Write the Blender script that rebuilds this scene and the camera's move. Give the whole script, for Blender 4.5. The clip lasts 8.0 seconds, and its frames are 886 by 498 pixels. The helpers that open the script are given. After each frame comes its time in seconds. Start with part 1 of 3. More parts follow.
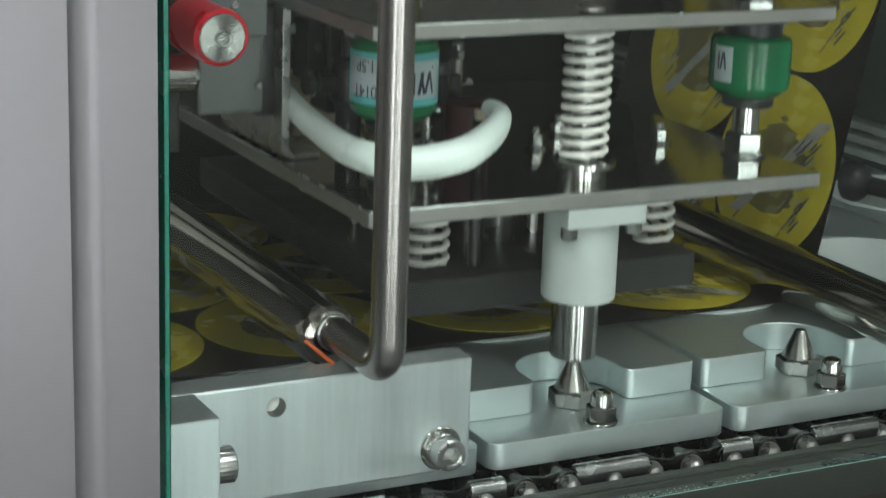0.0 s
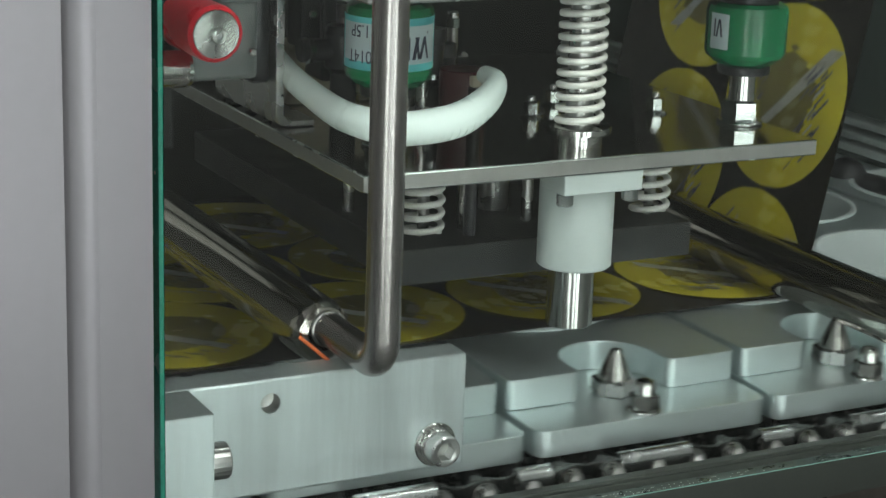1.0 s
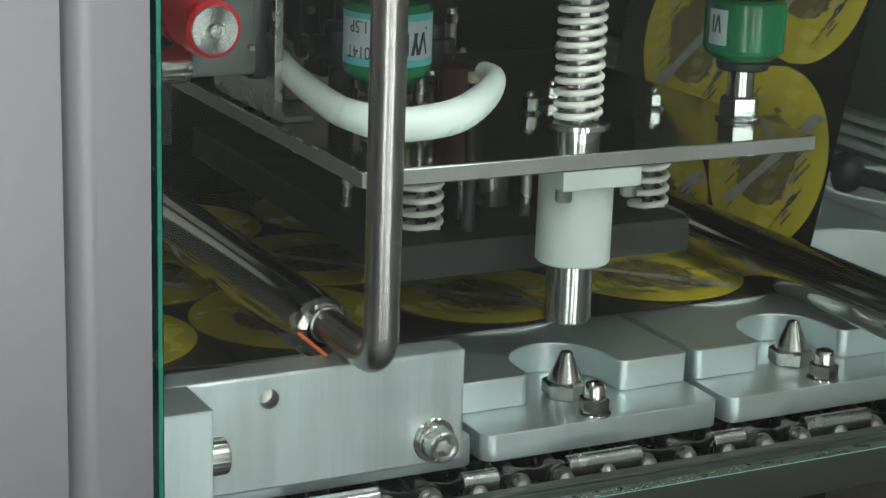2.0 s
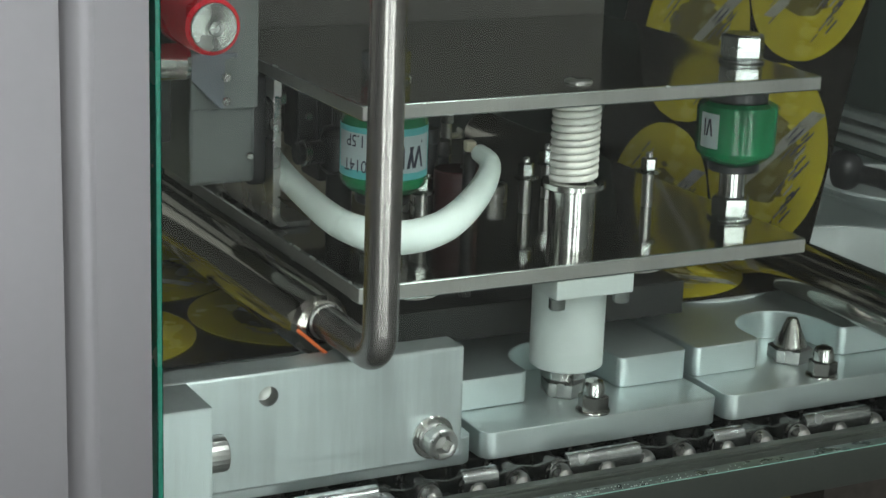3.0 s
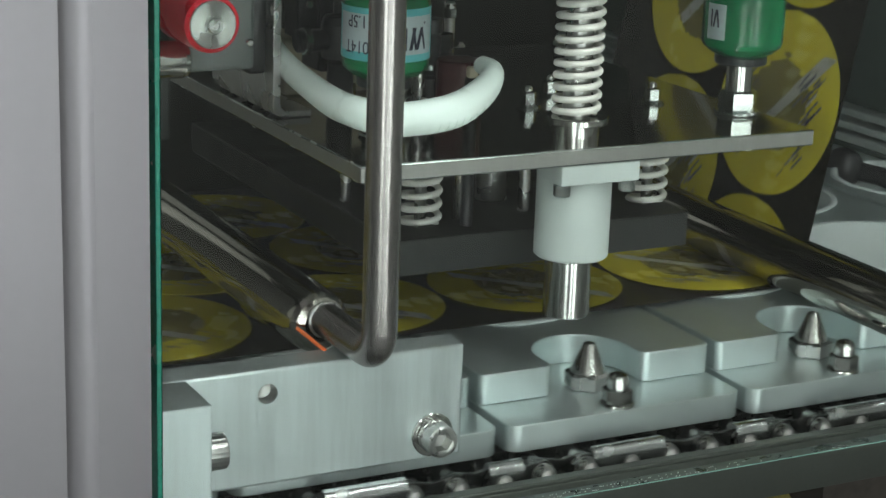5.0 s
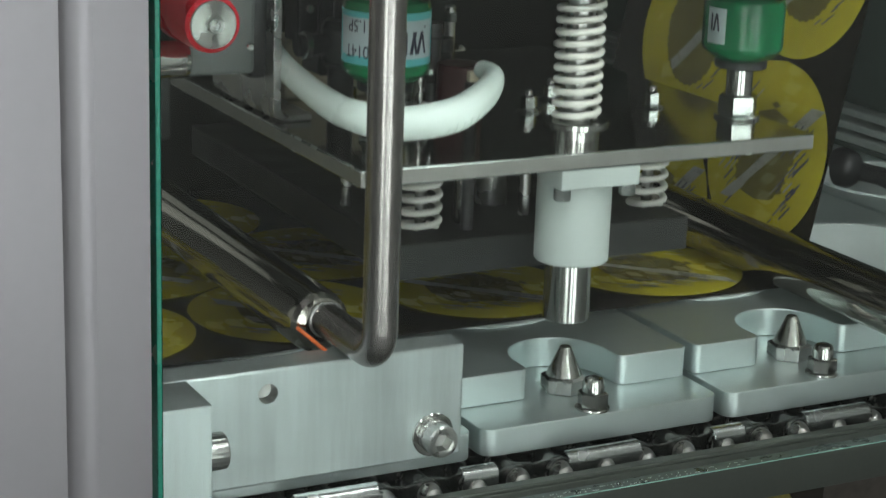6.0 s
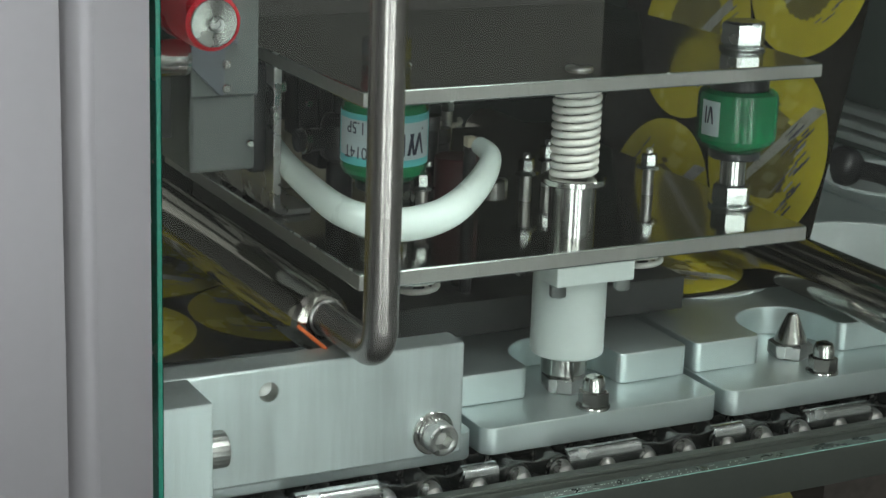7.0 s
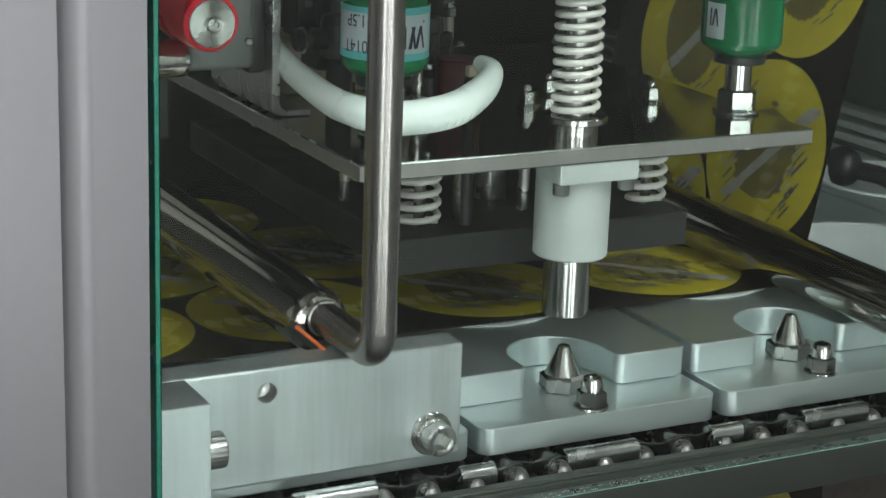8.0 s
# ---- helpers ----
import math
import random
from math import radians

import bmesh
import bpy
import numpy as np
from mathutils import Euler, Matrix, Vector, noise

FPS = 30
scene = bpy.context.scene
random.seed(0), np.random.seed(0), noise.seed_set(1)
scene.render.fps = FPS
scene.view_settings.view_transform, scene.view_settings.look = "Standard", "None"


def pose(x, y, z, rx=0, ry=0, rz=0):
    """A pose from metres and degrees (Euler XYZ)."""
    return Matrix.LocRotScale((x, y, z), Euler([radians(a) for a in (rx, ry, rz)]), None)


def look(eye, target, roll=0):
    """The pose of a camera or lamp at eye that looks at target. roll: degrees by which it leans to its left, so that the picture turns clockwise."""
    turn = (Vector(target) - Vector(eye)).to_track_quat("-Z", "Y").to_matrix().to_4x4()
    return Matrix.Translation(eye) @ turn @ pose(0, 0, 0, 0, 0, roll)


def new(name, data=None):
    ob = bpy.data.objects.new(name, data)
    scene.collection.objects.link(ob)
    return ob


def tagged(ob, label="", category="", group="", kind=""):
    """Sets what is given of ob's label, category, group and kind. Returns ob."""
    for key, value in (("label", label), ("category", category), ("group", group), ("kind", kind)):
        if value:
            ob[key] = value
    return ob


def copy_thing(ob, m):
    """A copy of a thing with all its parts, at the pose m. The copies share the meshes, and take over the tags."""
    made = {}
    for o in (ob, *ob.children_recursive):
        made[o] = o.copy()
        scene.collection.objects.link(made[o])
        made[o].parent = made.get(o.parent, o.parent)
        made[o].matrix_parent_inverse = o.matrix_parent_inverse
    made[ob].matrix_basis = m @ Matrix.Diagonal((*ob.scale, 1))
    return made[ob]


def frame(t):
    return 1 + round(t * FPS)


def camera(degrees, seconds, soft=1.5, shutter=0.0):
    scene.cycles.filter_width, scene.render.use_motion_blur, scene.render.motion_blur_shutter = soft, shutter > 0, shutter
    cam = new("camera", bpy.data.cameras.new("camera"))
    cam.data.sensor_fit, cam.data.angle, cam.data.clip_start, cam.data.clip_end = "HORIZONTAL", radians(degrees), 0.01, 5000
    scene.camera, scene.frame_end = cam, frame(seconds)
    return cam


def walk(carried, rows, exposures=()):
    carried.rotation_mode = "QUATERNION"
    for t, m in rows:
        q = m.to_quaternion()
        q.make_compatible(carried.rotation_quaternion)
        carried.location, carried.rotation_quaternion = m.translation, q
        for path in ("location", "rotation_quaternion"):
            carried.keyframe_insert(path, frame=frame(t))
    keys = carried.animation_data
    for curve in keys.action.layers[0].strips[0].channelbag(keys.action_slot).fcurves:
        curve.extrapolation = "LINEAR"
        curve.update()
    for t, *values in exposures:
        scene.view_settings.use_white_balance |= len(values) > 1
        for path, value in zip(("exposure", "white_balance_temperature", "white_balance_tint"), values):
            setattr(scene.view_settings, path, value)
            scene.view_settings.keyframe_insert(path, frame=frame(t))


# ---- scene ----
F_PX, YAW, PITCH, ROLL = 3375.0, 27.645, 15.757, 2.008
EYE = (-0.3470, -0.5386, 0.2370)
cam = camera(26.15, 8.0, soft=1.45, shutter=0.5)


def aim(dx, dy):
    """The camera's turn, with the picture shifted by dx, dy."""
    yaw, pitch = radians(YAW) - dx / F_PX, radians(PITCH) - dy / F_PX
    way = Vector((math.sin(yaw) * math.cos(pitch), math.cos(yaw) * math.cos(pitch), -math.sin(pitch)))
    return look(EYE, Vector(EYE) + way, ROLL)


walk(cam, [(t, aim(dx, dy)) for t, dx, dy in (
    (0.0, 18.3, 25), (0.5, 13.5, 22), (1.0, 7.6, 18.3), (1.5, 6.0, 14), (2.2, 4.5, 10), (3.0, 3.2, 6.2), (3.5, 1.4, 4.8),
    (4.0, 1.3, 3.2), (4.5, 1.3, 1.7), (5.2, 1.8, 1.8), (6.0, 2.4, 1.7), (6.5, 1.5, 1.6), (7.0, 3.4, -1.2), (7.5, 1.5, -1.3), (8.0, 0, 0))])

# ---- light: unseen strip lamps, added for a soft light from above ----
world = bpy.data.worlds.new("hall_air")
scene.world = world
world.use_nodes = True
world.node_tree.nodes["Background"].inputs[0].default_value = (0.9, 0.92, 0.9, 1)
world.node_tree.nodes["Background"].inputs[1].default_value = 0.03
scene.view_settings.exposure = 0.0
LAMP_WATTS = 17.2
GLOW_STRENGTH = 4.8


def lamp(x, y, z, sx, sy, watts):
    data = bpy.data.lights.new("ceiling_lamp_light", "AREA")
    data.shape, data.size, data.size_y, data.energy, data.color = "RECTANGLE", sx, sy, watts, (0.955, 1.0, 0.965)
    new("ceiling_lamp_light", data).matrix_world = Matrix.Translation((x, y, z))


# Lamps out of view; the weaker rear one brightens the rollers' reflections.
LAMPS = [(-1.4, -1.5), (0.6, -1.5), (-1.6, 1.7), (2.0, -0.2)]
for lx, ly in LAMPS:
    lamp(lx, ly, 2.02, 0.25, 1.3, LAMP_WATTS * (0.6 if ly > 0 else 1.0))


# ---- materials ----
def mat(name, color, rough=0.5, metal=0.0, vary=0.12, scale=60.0, bump=0.0, bump_scale=400.0, stretch=(1, 1, 1), coat=0.0, trans=0.0, ior=1.45, spec=0.5, rvary=0.1):
    m = bpy.data.materials.new(name)
    m.use_nodes = True
    nt = m.node_tree
    b = nt.nodes["Principled BSDF"]
    b.inputs["Metallic"].default_value = metal
    b.inputs["Coat Weight"].default_value = coat
    b.inputs["Transmission Weight"].default_value = trans
    b.inputs["IOR"].default_value = ior
    b.inputs["Specular IOR Level"].default_value = spec
    tc = nt.nodes.new("ShaderNodeTexCoord")
    mp = nt.nodes.new("ShaderNodeMapping")
    mp.inputs["Scale"].default_value = stretch
    nt.links.new(tc.outputs["Object"], mp.inputs["Vector"])
    n1 = nt.nodes.new("ShaderNodeTexNoise")
    n1.inputs["Scale"].default_value = scale
    n1.inputs["Detail"].default_value = 5
    nt.links.new(mp.outputs[0], n1.inputs["Vector"])
    n2 = nt.nodes.new("ShaderNodeTexNoise")
    n2.inputs["Scale"].default_value = scale * 9
    n2.inputs["Detail"].default_value = 3
    nt.links.new(mp.outputs[0], n2.inputs["Vector"])
    add = nt.nodes.new("ShaderNodeMath")
    add.operation = "ADD"
    nt.links.new(n1.outputs[0], add.inputs[0])
    nt.links.new(n2.outputs[0], add.inputs[1])
    ramp = nt.nodes.new("ShaderNodeMapRange")
    ramp.inputs[1].default_value, ramp.inputs[2].default_value = 0.6, 1.4
    ramp.inputs[3].default_value, ramp.inputs[4].default_value = 1 - vary, 1 + vary
    nt.links.new(add.outputs[0], ramp.inputs[0])
    mul = nt.nodes.new("ShaderNodeVectorMath")
    mul.operation = "SCALE"
    mul.inputs[0].default_value = color
    nt.links.new(ramp.outputs[0], mul.inputs["Scale"])
    nt.links.new(mul.outputs[0], b.inputs["Base Color"])
    rr = nt.nodes.new("ShaderNodeMapRange")
    rr.inputs[1].default_value, rr.inputs[2].default_value = 0.3, 0.7
    rr.inputs[3].default_value, rr.inputs[4].default_value = max(0.02, rough * (1 - rvary * 2)), min(1, rough * (1 + rvary * 2))
    nt.links.new(n1.outputs[0], rr.inputs[0])
    nt.links.new(rr.outputs[0], b.inputs["Roughness"])
    if bump:
        bp = nt.nodes.new("ShaderNodeBump")
        bp.inputs["Strength"].default_value = bump
        bp.inputs["Distance"].default_value = 0.0003
        n3 = nt.nodes.new("ShaderNodeTexNoise")
        n3.inputs["Scale"].default_value = bump_scale
        n3.inputs["Detail"].default_value = 4
        nt.links.new(mp.outputs[0], n3.inputs["Vector"])
        nt.links.new(n3.outputs[0], bp.inputs["Height"])
        nt.links.new(bp.outputs[0], b.inputs["Normal"])
    return m


ALU = mat("anodised_aluminium", (0.55, 0.62, 0.62), 0.33, 0.88, 0.06, 40, 0.05, 2500, rvary=0.03)
ALU_BRUSHED = mat("milled_aluminium", (0.54, 0.60, 0.605), 0.36, 0.85, 0.10, 60, 0.25, 900, (1, 1, 0.06))
PROFILE = mat("matt_anodised_profile", (0.222, 0.209, 0.226), 0.35, 0.75, 0.02, 25, 0.04, 2500, rvary=0.02)
STEEL = mat("polished_steel", (0.62, 0.62, 0.60), 0.13, 1.0, 0.06, 80)
STEEL_DARK = mat("dull_steel", (0.40, 0.40, 0.39), 0.28, 1.0, 0.12, 80)
PLATE = mat("ground_steel_plate", (0.42, 0.41, 0.385), 0.09, 1.0, 0.08, 30, 0.01, 1500, (0.05, 1, 1), rvary=0.04)
PLATE_EDGE = mat("sawn_plate_edge", (0.31, 0.31, 0.295), 0.48, 0.9, 0.15, 300, 0.3, 900, (1, 1, 0.1))
TURNED = mat("turned_steel", (0.56, 0.56, 0.54), 0.15, 1.0, 0.08, 50, 0.06, 2500, (0.02, 0.02, 1))
HEATER = mat("dark_hard_coated_plate", (0.026, 0.027, 0.026), 0.5, 0.1, 0.12, 50, 0.1, 1500, spec=0.35)
WHITE = mat("white_plastic", (0.39, 0.435, 0.42), 0.4, 0, 0.04, 60)
SPRING = mat("lacquered_spring_wire", (0.62, 0.62, 0.58), 0.35, 0.2, 0.1, 200)
HOSE = mat("milky_silicone_hose", (0.74, 0.84, 0.80), 0.3, 0, 0.04, 60)
GREEN = mat("green_plastic", (0.006, 0.115, 0.045), 0.2, 0, 0.1, 80)
LABEL = mat("cyan_label", (0.16, 0.62, 0.64), 0.35, 0, 0.05, 90)
LABEL_WHITE = mat("white_label", (0.62, 0.70, 0.72), 0.35, 0, 0.05, 90)
INK = mat("dark_ink", (0.03, 0.03, 0.06), 0.4, 0, 0.1, 90)
RED = mat("red_plastic", (0.55, 0.015, 0.03), 0.3, 0, 0.12, 70)
ACTUATOR = mat("grey_actuator_body", (0.13, 0.145, 0.14), 0.5, 0.3, 0.08, 40, 0.08, 2000)
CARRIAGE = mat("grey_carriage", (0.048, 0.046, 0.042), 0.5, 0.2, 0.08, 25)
BLACK = mat("black_plastic", (0.012, 0.012, 0.014), 0.4, 0, 0.2, 80)
MAROON = mat("maroon_sleeve", (0.045, 0.005, 0.008), 0.4, 0, 0.15, 80)
BRASS = mat("pale_fitting", (0.6, 0.55, 0.42), 0.5, 0, 0.1, 200)
CREAM = mat("cream_plastic", (0.42, 0.38, 0.29), 0.5, 0, 0.12, 120)
ORANGE = mat("orange_reflection", (0.58, 0.12, 0.03), 0.45, 0, 0.1, 80)
FILM = mat("dark_brown_film", (0.014, 0.011, 0.009), 0.16, 0, 0.25, 30, 0.3, 60, coat=0.3)
YELLOW = mat("yellow_print", (0.385, 0.330, 0.024), 0.25, 0, 0.15, 50, 0.25, 60)
SILVER_PRINT = mat("silver_print", (0.24, 0.24, 0.215), 0.3, 0, 0.2, 90)
GREY_PRINT = mat("grey_print", (0.125, 0.108, 0.030), 0.25, 0, 0.3, 70, 0.25, 60)
# Lengthwise streaks in colour and bump imitate the rollers' streaky reflections.
STREAKED = mat("streaked_roller_steel", (0.50, 0.47, 0.43), 0.10, 1.0, 0.18, 500, 0.22, 600, (1, 0.006, 1))
BAR = mat("worn_polished_bar", (0.40, 0.365, 0.36), 0.26, 1.0, 0.03, 15, stretch=(1, 1, 0.1), rvary=0.03)
NUT = mat("zinc_plated_nut", (0.50, 0.53, 0.52), 0.24, 1.0, 0.08, 90)
EDGE_DARK = mat("foot_reflection_tone", (0.030, 0.042, 0.038), 0.3, 0, 0.2, 120)
ZINC = mat("zinc_sheet", (0.15, 0.165, 0.185), 0.42, 0.7, 0.1, 60)
PIN_STEEL = mat("lit_pin_steel", (0.30, 0.29, 0.28), 0.3, 1.0, 0.1, 150)
CHAIN = mat("dark_chain_steel", (0.10, 0.098, 0.095), 0.26, 1.0, 0.25, 150)
TAB = mat("bright_tab_steel", (0.47, 0.48, 0.48), 0.24, 1.0, 0.06, 150)
RAIL = mat("dark_rail", (0.070, 0.077, 0.069), 0.3, 0.6, 0.05, 80, rvary=0.03)
LIP = mat("folded_stainless", (0.55, 0.60, 0.58), 0.35, 0.7, 0.1, 40)
CUP = mat("white_cup_plastic", (0.42, 0.46, 0.455), 0.35, 0, 0.04, 60)
# Near-black, so that film and steel reflect darkness behind the head.
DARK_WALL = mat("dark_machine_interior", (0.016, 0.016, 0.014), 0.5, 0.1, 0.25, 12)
PANEL = mat("grey_green_sheet", (0.075, 0.10, 0.09), 0.35, 0.3, 0.1, 14)
HALL = mat("hall_paint", (0.50, 0.50, 0.48), 0.7, 0, 0.06, 2)
# Dark floor tone keeps the reflections low on the post dark.
FLOOR = mat("hall_floor_paint", (0.12, 0.125, 0.122), 0.5, 0, 0.15, 3)
GLASS_EDGE = mat("green_glass_edge", (0.02, 0.22, 0.15), 0.25, 0, 0.25, 60)
GLASS_PALE = mat("pale_glass_edge", (0.19, 0.34, 0.30), 0.25, 0, 0.25, 90)
# Pale colour of the painted glints on the glass edge.
EDGE_GLINT = mat("pale_glint", (0.62, 0.70, 0.64), 0.3, 0, 0.3, 300)
GLASS = mat("clear_glass", (0.97, 1.0, 0.985), 0.02, 0, 0.005, 20, trans=1.0)
FACE = mat("faced_steel", (0.42, 0.44, 0.42), 0.25, 1.0, 0.05, 60)
FACE.node_tree.nodes["Principled BSDF"].inputs["Anisotropic"].default_value = 0.9
FACE.node_tree.nodes["Principled BSDF"].inputs["Anisotropic Rotation"].default_value = 0.25
tan = FACE.node_tree.nodes.new("ShaderNodeTangent")
tan.axis = "Y"
FACE.node_tree.links.new(tan.outputs[0], FACE.node_tree.nodes["Principled BSDF"].inputs["Tangent"])
DIFFUSER = bpy.data.materials.new("added_lamp_panel")
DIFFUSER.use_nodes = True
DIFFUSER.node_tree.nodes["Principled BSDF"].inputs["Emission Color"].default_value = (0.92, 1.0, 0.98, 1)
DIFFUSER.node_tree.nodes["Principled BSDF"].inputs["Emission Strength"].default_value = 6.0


# Glow of the panels behind the added openings.
OPENING_GLOW = bpy.data.materials.new("opening_glow")
OPENING_GLOW.use_nodes = True
OPENING_GLOW.node_tree.nodes["Principled BSDF"].inputs["Emission Color"].default_value = (0.92, 1.0, 0.97, 1)
OPENING_GLOW.node_tree.nodes["Principled BSDF"].inputs["Emission Strength"].default_value = GLOW_STRENGTH


# ---- shapes ----
def box(x0, y0, z0, x1, y1, z1, bevel=0.0008, seg=2, bm=None):
    out = bm or bmesh.new()
    tmp = bmesh.new()
    bmesh.ops.create_cube(tmp, size=1, matrix=Matrix.LocRotScale(((x0 + x1) / 2, (y0 + y1) / 2, (z0 + z1) / 2), None, (x1 - x0, y1 - y0, z1 - z0)))
    if bevel:
        bmesh.ops.bevel(tmp, geom=tmp.edges[:], offset=bevel, segments=seg, affect="EDGES", profile=0.5)
    return join(out, tmp)


def join(out, tmp):
    me = bpy.data.meshes.new("tmp")
    tmp.to_mesh(me)
    tmp.free()
    out.from_mesh(me)
    bpy.data.meshes.remove(me)
    return out


TURN = {"z": Matrix(), "y": Matrix.Rotation(radians(-90), 4, "X"), "x": Matrix.Rotation(radians(90), 4, "Y")}


def lathe(profile, axis="z", at=(0, 0, 0), n=40, bm=None, phase=0.0):
    """A turned body: (radius, height) pairs round an axis; closes ends of radius 0."""
    tmp = bmesh.new()
    rings = []
    for r, h in profile:
        if r <= 0:
            rings.append([tmp.verts.new((0, 0, h))])
        else:
            rings.append([tmp.verts.new((r * math.cos(2 * math.pi * (i + phase) / n), r * math.sin(2 * math.pi * (i + phase) / n), h)) for i in range(n)])
    for a, b in zip(rings, rings[1:]):
        for i in range(n):
            j = (i + 1) % n
            if len(a) == 1 and len(b) > 1:
                tmp.faces.new((a[0], b[j], b[i]))
            elif len(b) == 1 and len(a) > 1:
                tmp.faces.new((a[i], a[j], b[0]))
            elif len(a) > 1:
                tmp.faces.new((a[i], a[j], b[j], b[i]))
    bmesh.ops.transform(tmp, matrix=Matrix.Translation(at) @ TURN[axis], verts=tmp.verts)
    bmesh.ops.recalc_face_normals(tmp, faces=tmp.faces)
    return join(bm or bmesh.new(), tmp)


def rod(r, length, axis="z", at=(0, 0, 0), ch=0.0005, n=40, bm=None):
    return lathe([(0, 0), (r - ch, 0), (r, ch), (r, length - ch), (r - ch, length), (0, length)], axis, at, n, bm)


def hexa(across, h, axis="z", at=(0, 0, 0), bm=None, phase=0.0):
    r = across / math.sqrt(3)
    c = 0.06 * across
    return lathe([(0, 0), (r - c, 0), (r, c), (r, h - c), (r - c * 1.6, h), (0, h)], axis, at, 6, bm, phase)


def sweep(points, r, n=20, bm=None, closed_ends=True):
    """A round bar along a list of points; r is one radius or one for each point."""
    tmp = bmesh.new()
    pts = [Vector(p) for p in points]
    rings, ref = [], None
    for i, p in enumerate(pts):
        d = (pts[min(i + 1, len(pts) - 1)] - pts[max(i - 1, 0)]).normalized()
        if ref is None:
            ref = d.orthogonal().normalized()
        ref = (ref - d * ref.dot(d)).normalized()
        side = d.cross(ref)
        rad = r[i] if isinstance(r, list) else r
        rings.append([tmp.verts.new(p + rad * (ref * math.cos(2 * math.pi * k / n) + side * math.sin(2 * math.pi * k / n))) for k in range(n)])
    for a, b in zip(rings, rings[1:]):
        for k in range(n):
            tmp.faces.new((a[k], a[(k + 1) % n], b[(k + 1) % n], b[k]))
    if closed_ends:
        tmp.faces.new(rings[0][::-1])
        tmp.faces.new(rings[-1])
    bmesh.ops.recalc_face_normals(tmp, faces=tmp.faces)
    return join(bm or bmesh.new(), tmp)


def prism(outline, z0, z1, bevel=0.0, seg=2, bm=None, holes=()):
    """An extruded outline (anticlockwise), standing on z0."""
    tmp = bmesh.new()
    low = [tmp.verts.new((x, y, z0)) for x, y in outline]
    f = tmp.faces.new(low)
    up = bmesh.ops.extrude_face_region(tmp, geom=[f])
    bmesh.ops.translate(tmp, vec=(0, 0, z1 - z0), verts=[v for v in up["geom"] if isinstance(v, bmesh.types.BMVert)])
    bmesh.ops.recalc_face_normals(tmp, faces=tmp.faces)
    if bevel:
        edges = [e for e in tmp.edges if abs(e.verts[0].co.z - e.verts[1].co.z) < 1e-7]
        bmesh.ops.bevel(tmp, geom=edges, offset=bevel, segments=seg, affect="EDGES", profile=0.5)
    return join(bm or bmesh.new(), tmp)


def cut(bm, cutter):
    """bm with the closed body cutter taken out of it."""
    obs = []
    for b in (bm, cutter):
        me = bpy.data.meshes.new("tmp")
        b.to_mesh(me)
        b.free()
        obs.append(bpy.data.objects.new("tmp", me))
        scene.collection.objects.link(obs[-1])
    mod = obs[0].modifiers.new("cut", "BOOLEAN")
    mod.object, mod.operation, mod.solver = obs[1], "DIFFERENCE", "EXACT"
    me = bpy.data.meshes.new_from_object(obs[0].evaluated_get(bpy.context.evaluated_depsgraph_get()))
    for o in obs:
        bpy.data.objects.remove(o)
    out = bmesh.new()
    out.from_mesh(me)
    bpy.data.meshes.remove(me)
    return out


def mesh_of(bm, name, material, smooth=True):
    me = bpy.data.meshes.new(name)
    bm.to_mesh(me)
    bm.free()
    me.materials.append(material)
    if smooth:
        me.shade_smooth()
        me.set_sharp_from_angle(angle=radians(20))
    return me


def part(name, bm, material, parent=None, label="", at=None):
    me = bm if isinstance(bm, bpy.types.Mesh) else mesh_of(bm, name, material)
    ob = new(name, me)
    if parent:
        ob.parent = parent
    if at is not None:
        ob.matrix_basis = at
    if label:
        tagged(ob, label)
    return ob


def thing(name, label, category, at=Matrix(), group="", kind=""):
    ob = new(name)
    ob.empty_display_size = 0.02
    ob.matrix_basis = at
    return tagged(ob, label, category, group, kind)


def solid(name, bm, material, label, category, at=None, group="", kind=""):
    return tagged(part(name, bm, material, at=at), label, category, group, kind)


def structure(name, bm, material, label):
    return solid(name, bm, material, label, "structure", kind="structure")


# ---- unseen hall added round the machine, toned for its reflections ----
structure("floor", box(-4, -2.8, -1.0, 4, 3, -0.9, 0), FLOOR, "grey-green painted factory hall floor")
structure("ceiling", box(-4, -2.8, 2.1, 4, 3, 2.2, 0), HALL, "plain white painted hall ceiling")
structure("wall_north", box(-4, 3.0, -1.0, 4, 3.1, 2.2, 0), HALL, "plain light painted hall wall")
# Unseen openings, added so that glowing panels streak the metal and light its front.
SOUTH, OPENINGS = -2.4, [(-2.3, -1.3), (-0.62, -0.30), (0.02, 0.50)]
edges = [-4.0] + [x for p in OPENINGS for x in p] + [4.0]
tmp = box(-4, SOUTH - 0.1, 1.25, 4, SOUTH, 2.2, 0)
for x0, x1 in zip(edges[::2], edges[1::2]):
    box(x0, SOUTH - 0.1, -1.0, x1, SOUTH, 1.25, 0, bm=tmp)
structure("wall_south", tmp, HALL, "unseen hall wall with tall openings for added light")
for i, (x0, x1) in enumerate(OPENINGS):
    d = structure("door_%d" % (i + 1), box(x0, SOUTH - 0.07, -0.9, x0 + 0.02, SOUTH - 0.03, 1.25, 0), PROFILE, "narrow aluminium strip beside an added light opening")
    structure("backdrop", box(x0 - 0.05, SOUTH - 0.34, -0.9, x1 + 0.05, SOUTH - 0.33, 1.3, 0), OPENING_GLOW, "glowing panel added behind the opening to streak the metal")
structure("wall_west", box(-4.1, -2.5, -1.0, -4, 3, 2.2, 0), HALL, "plain light painted hall wall")
structure("wall_east", box(4, -2.5, -1.0, 4.1, 3, 2.2, 0), HALL, "plain light painted hall wall")
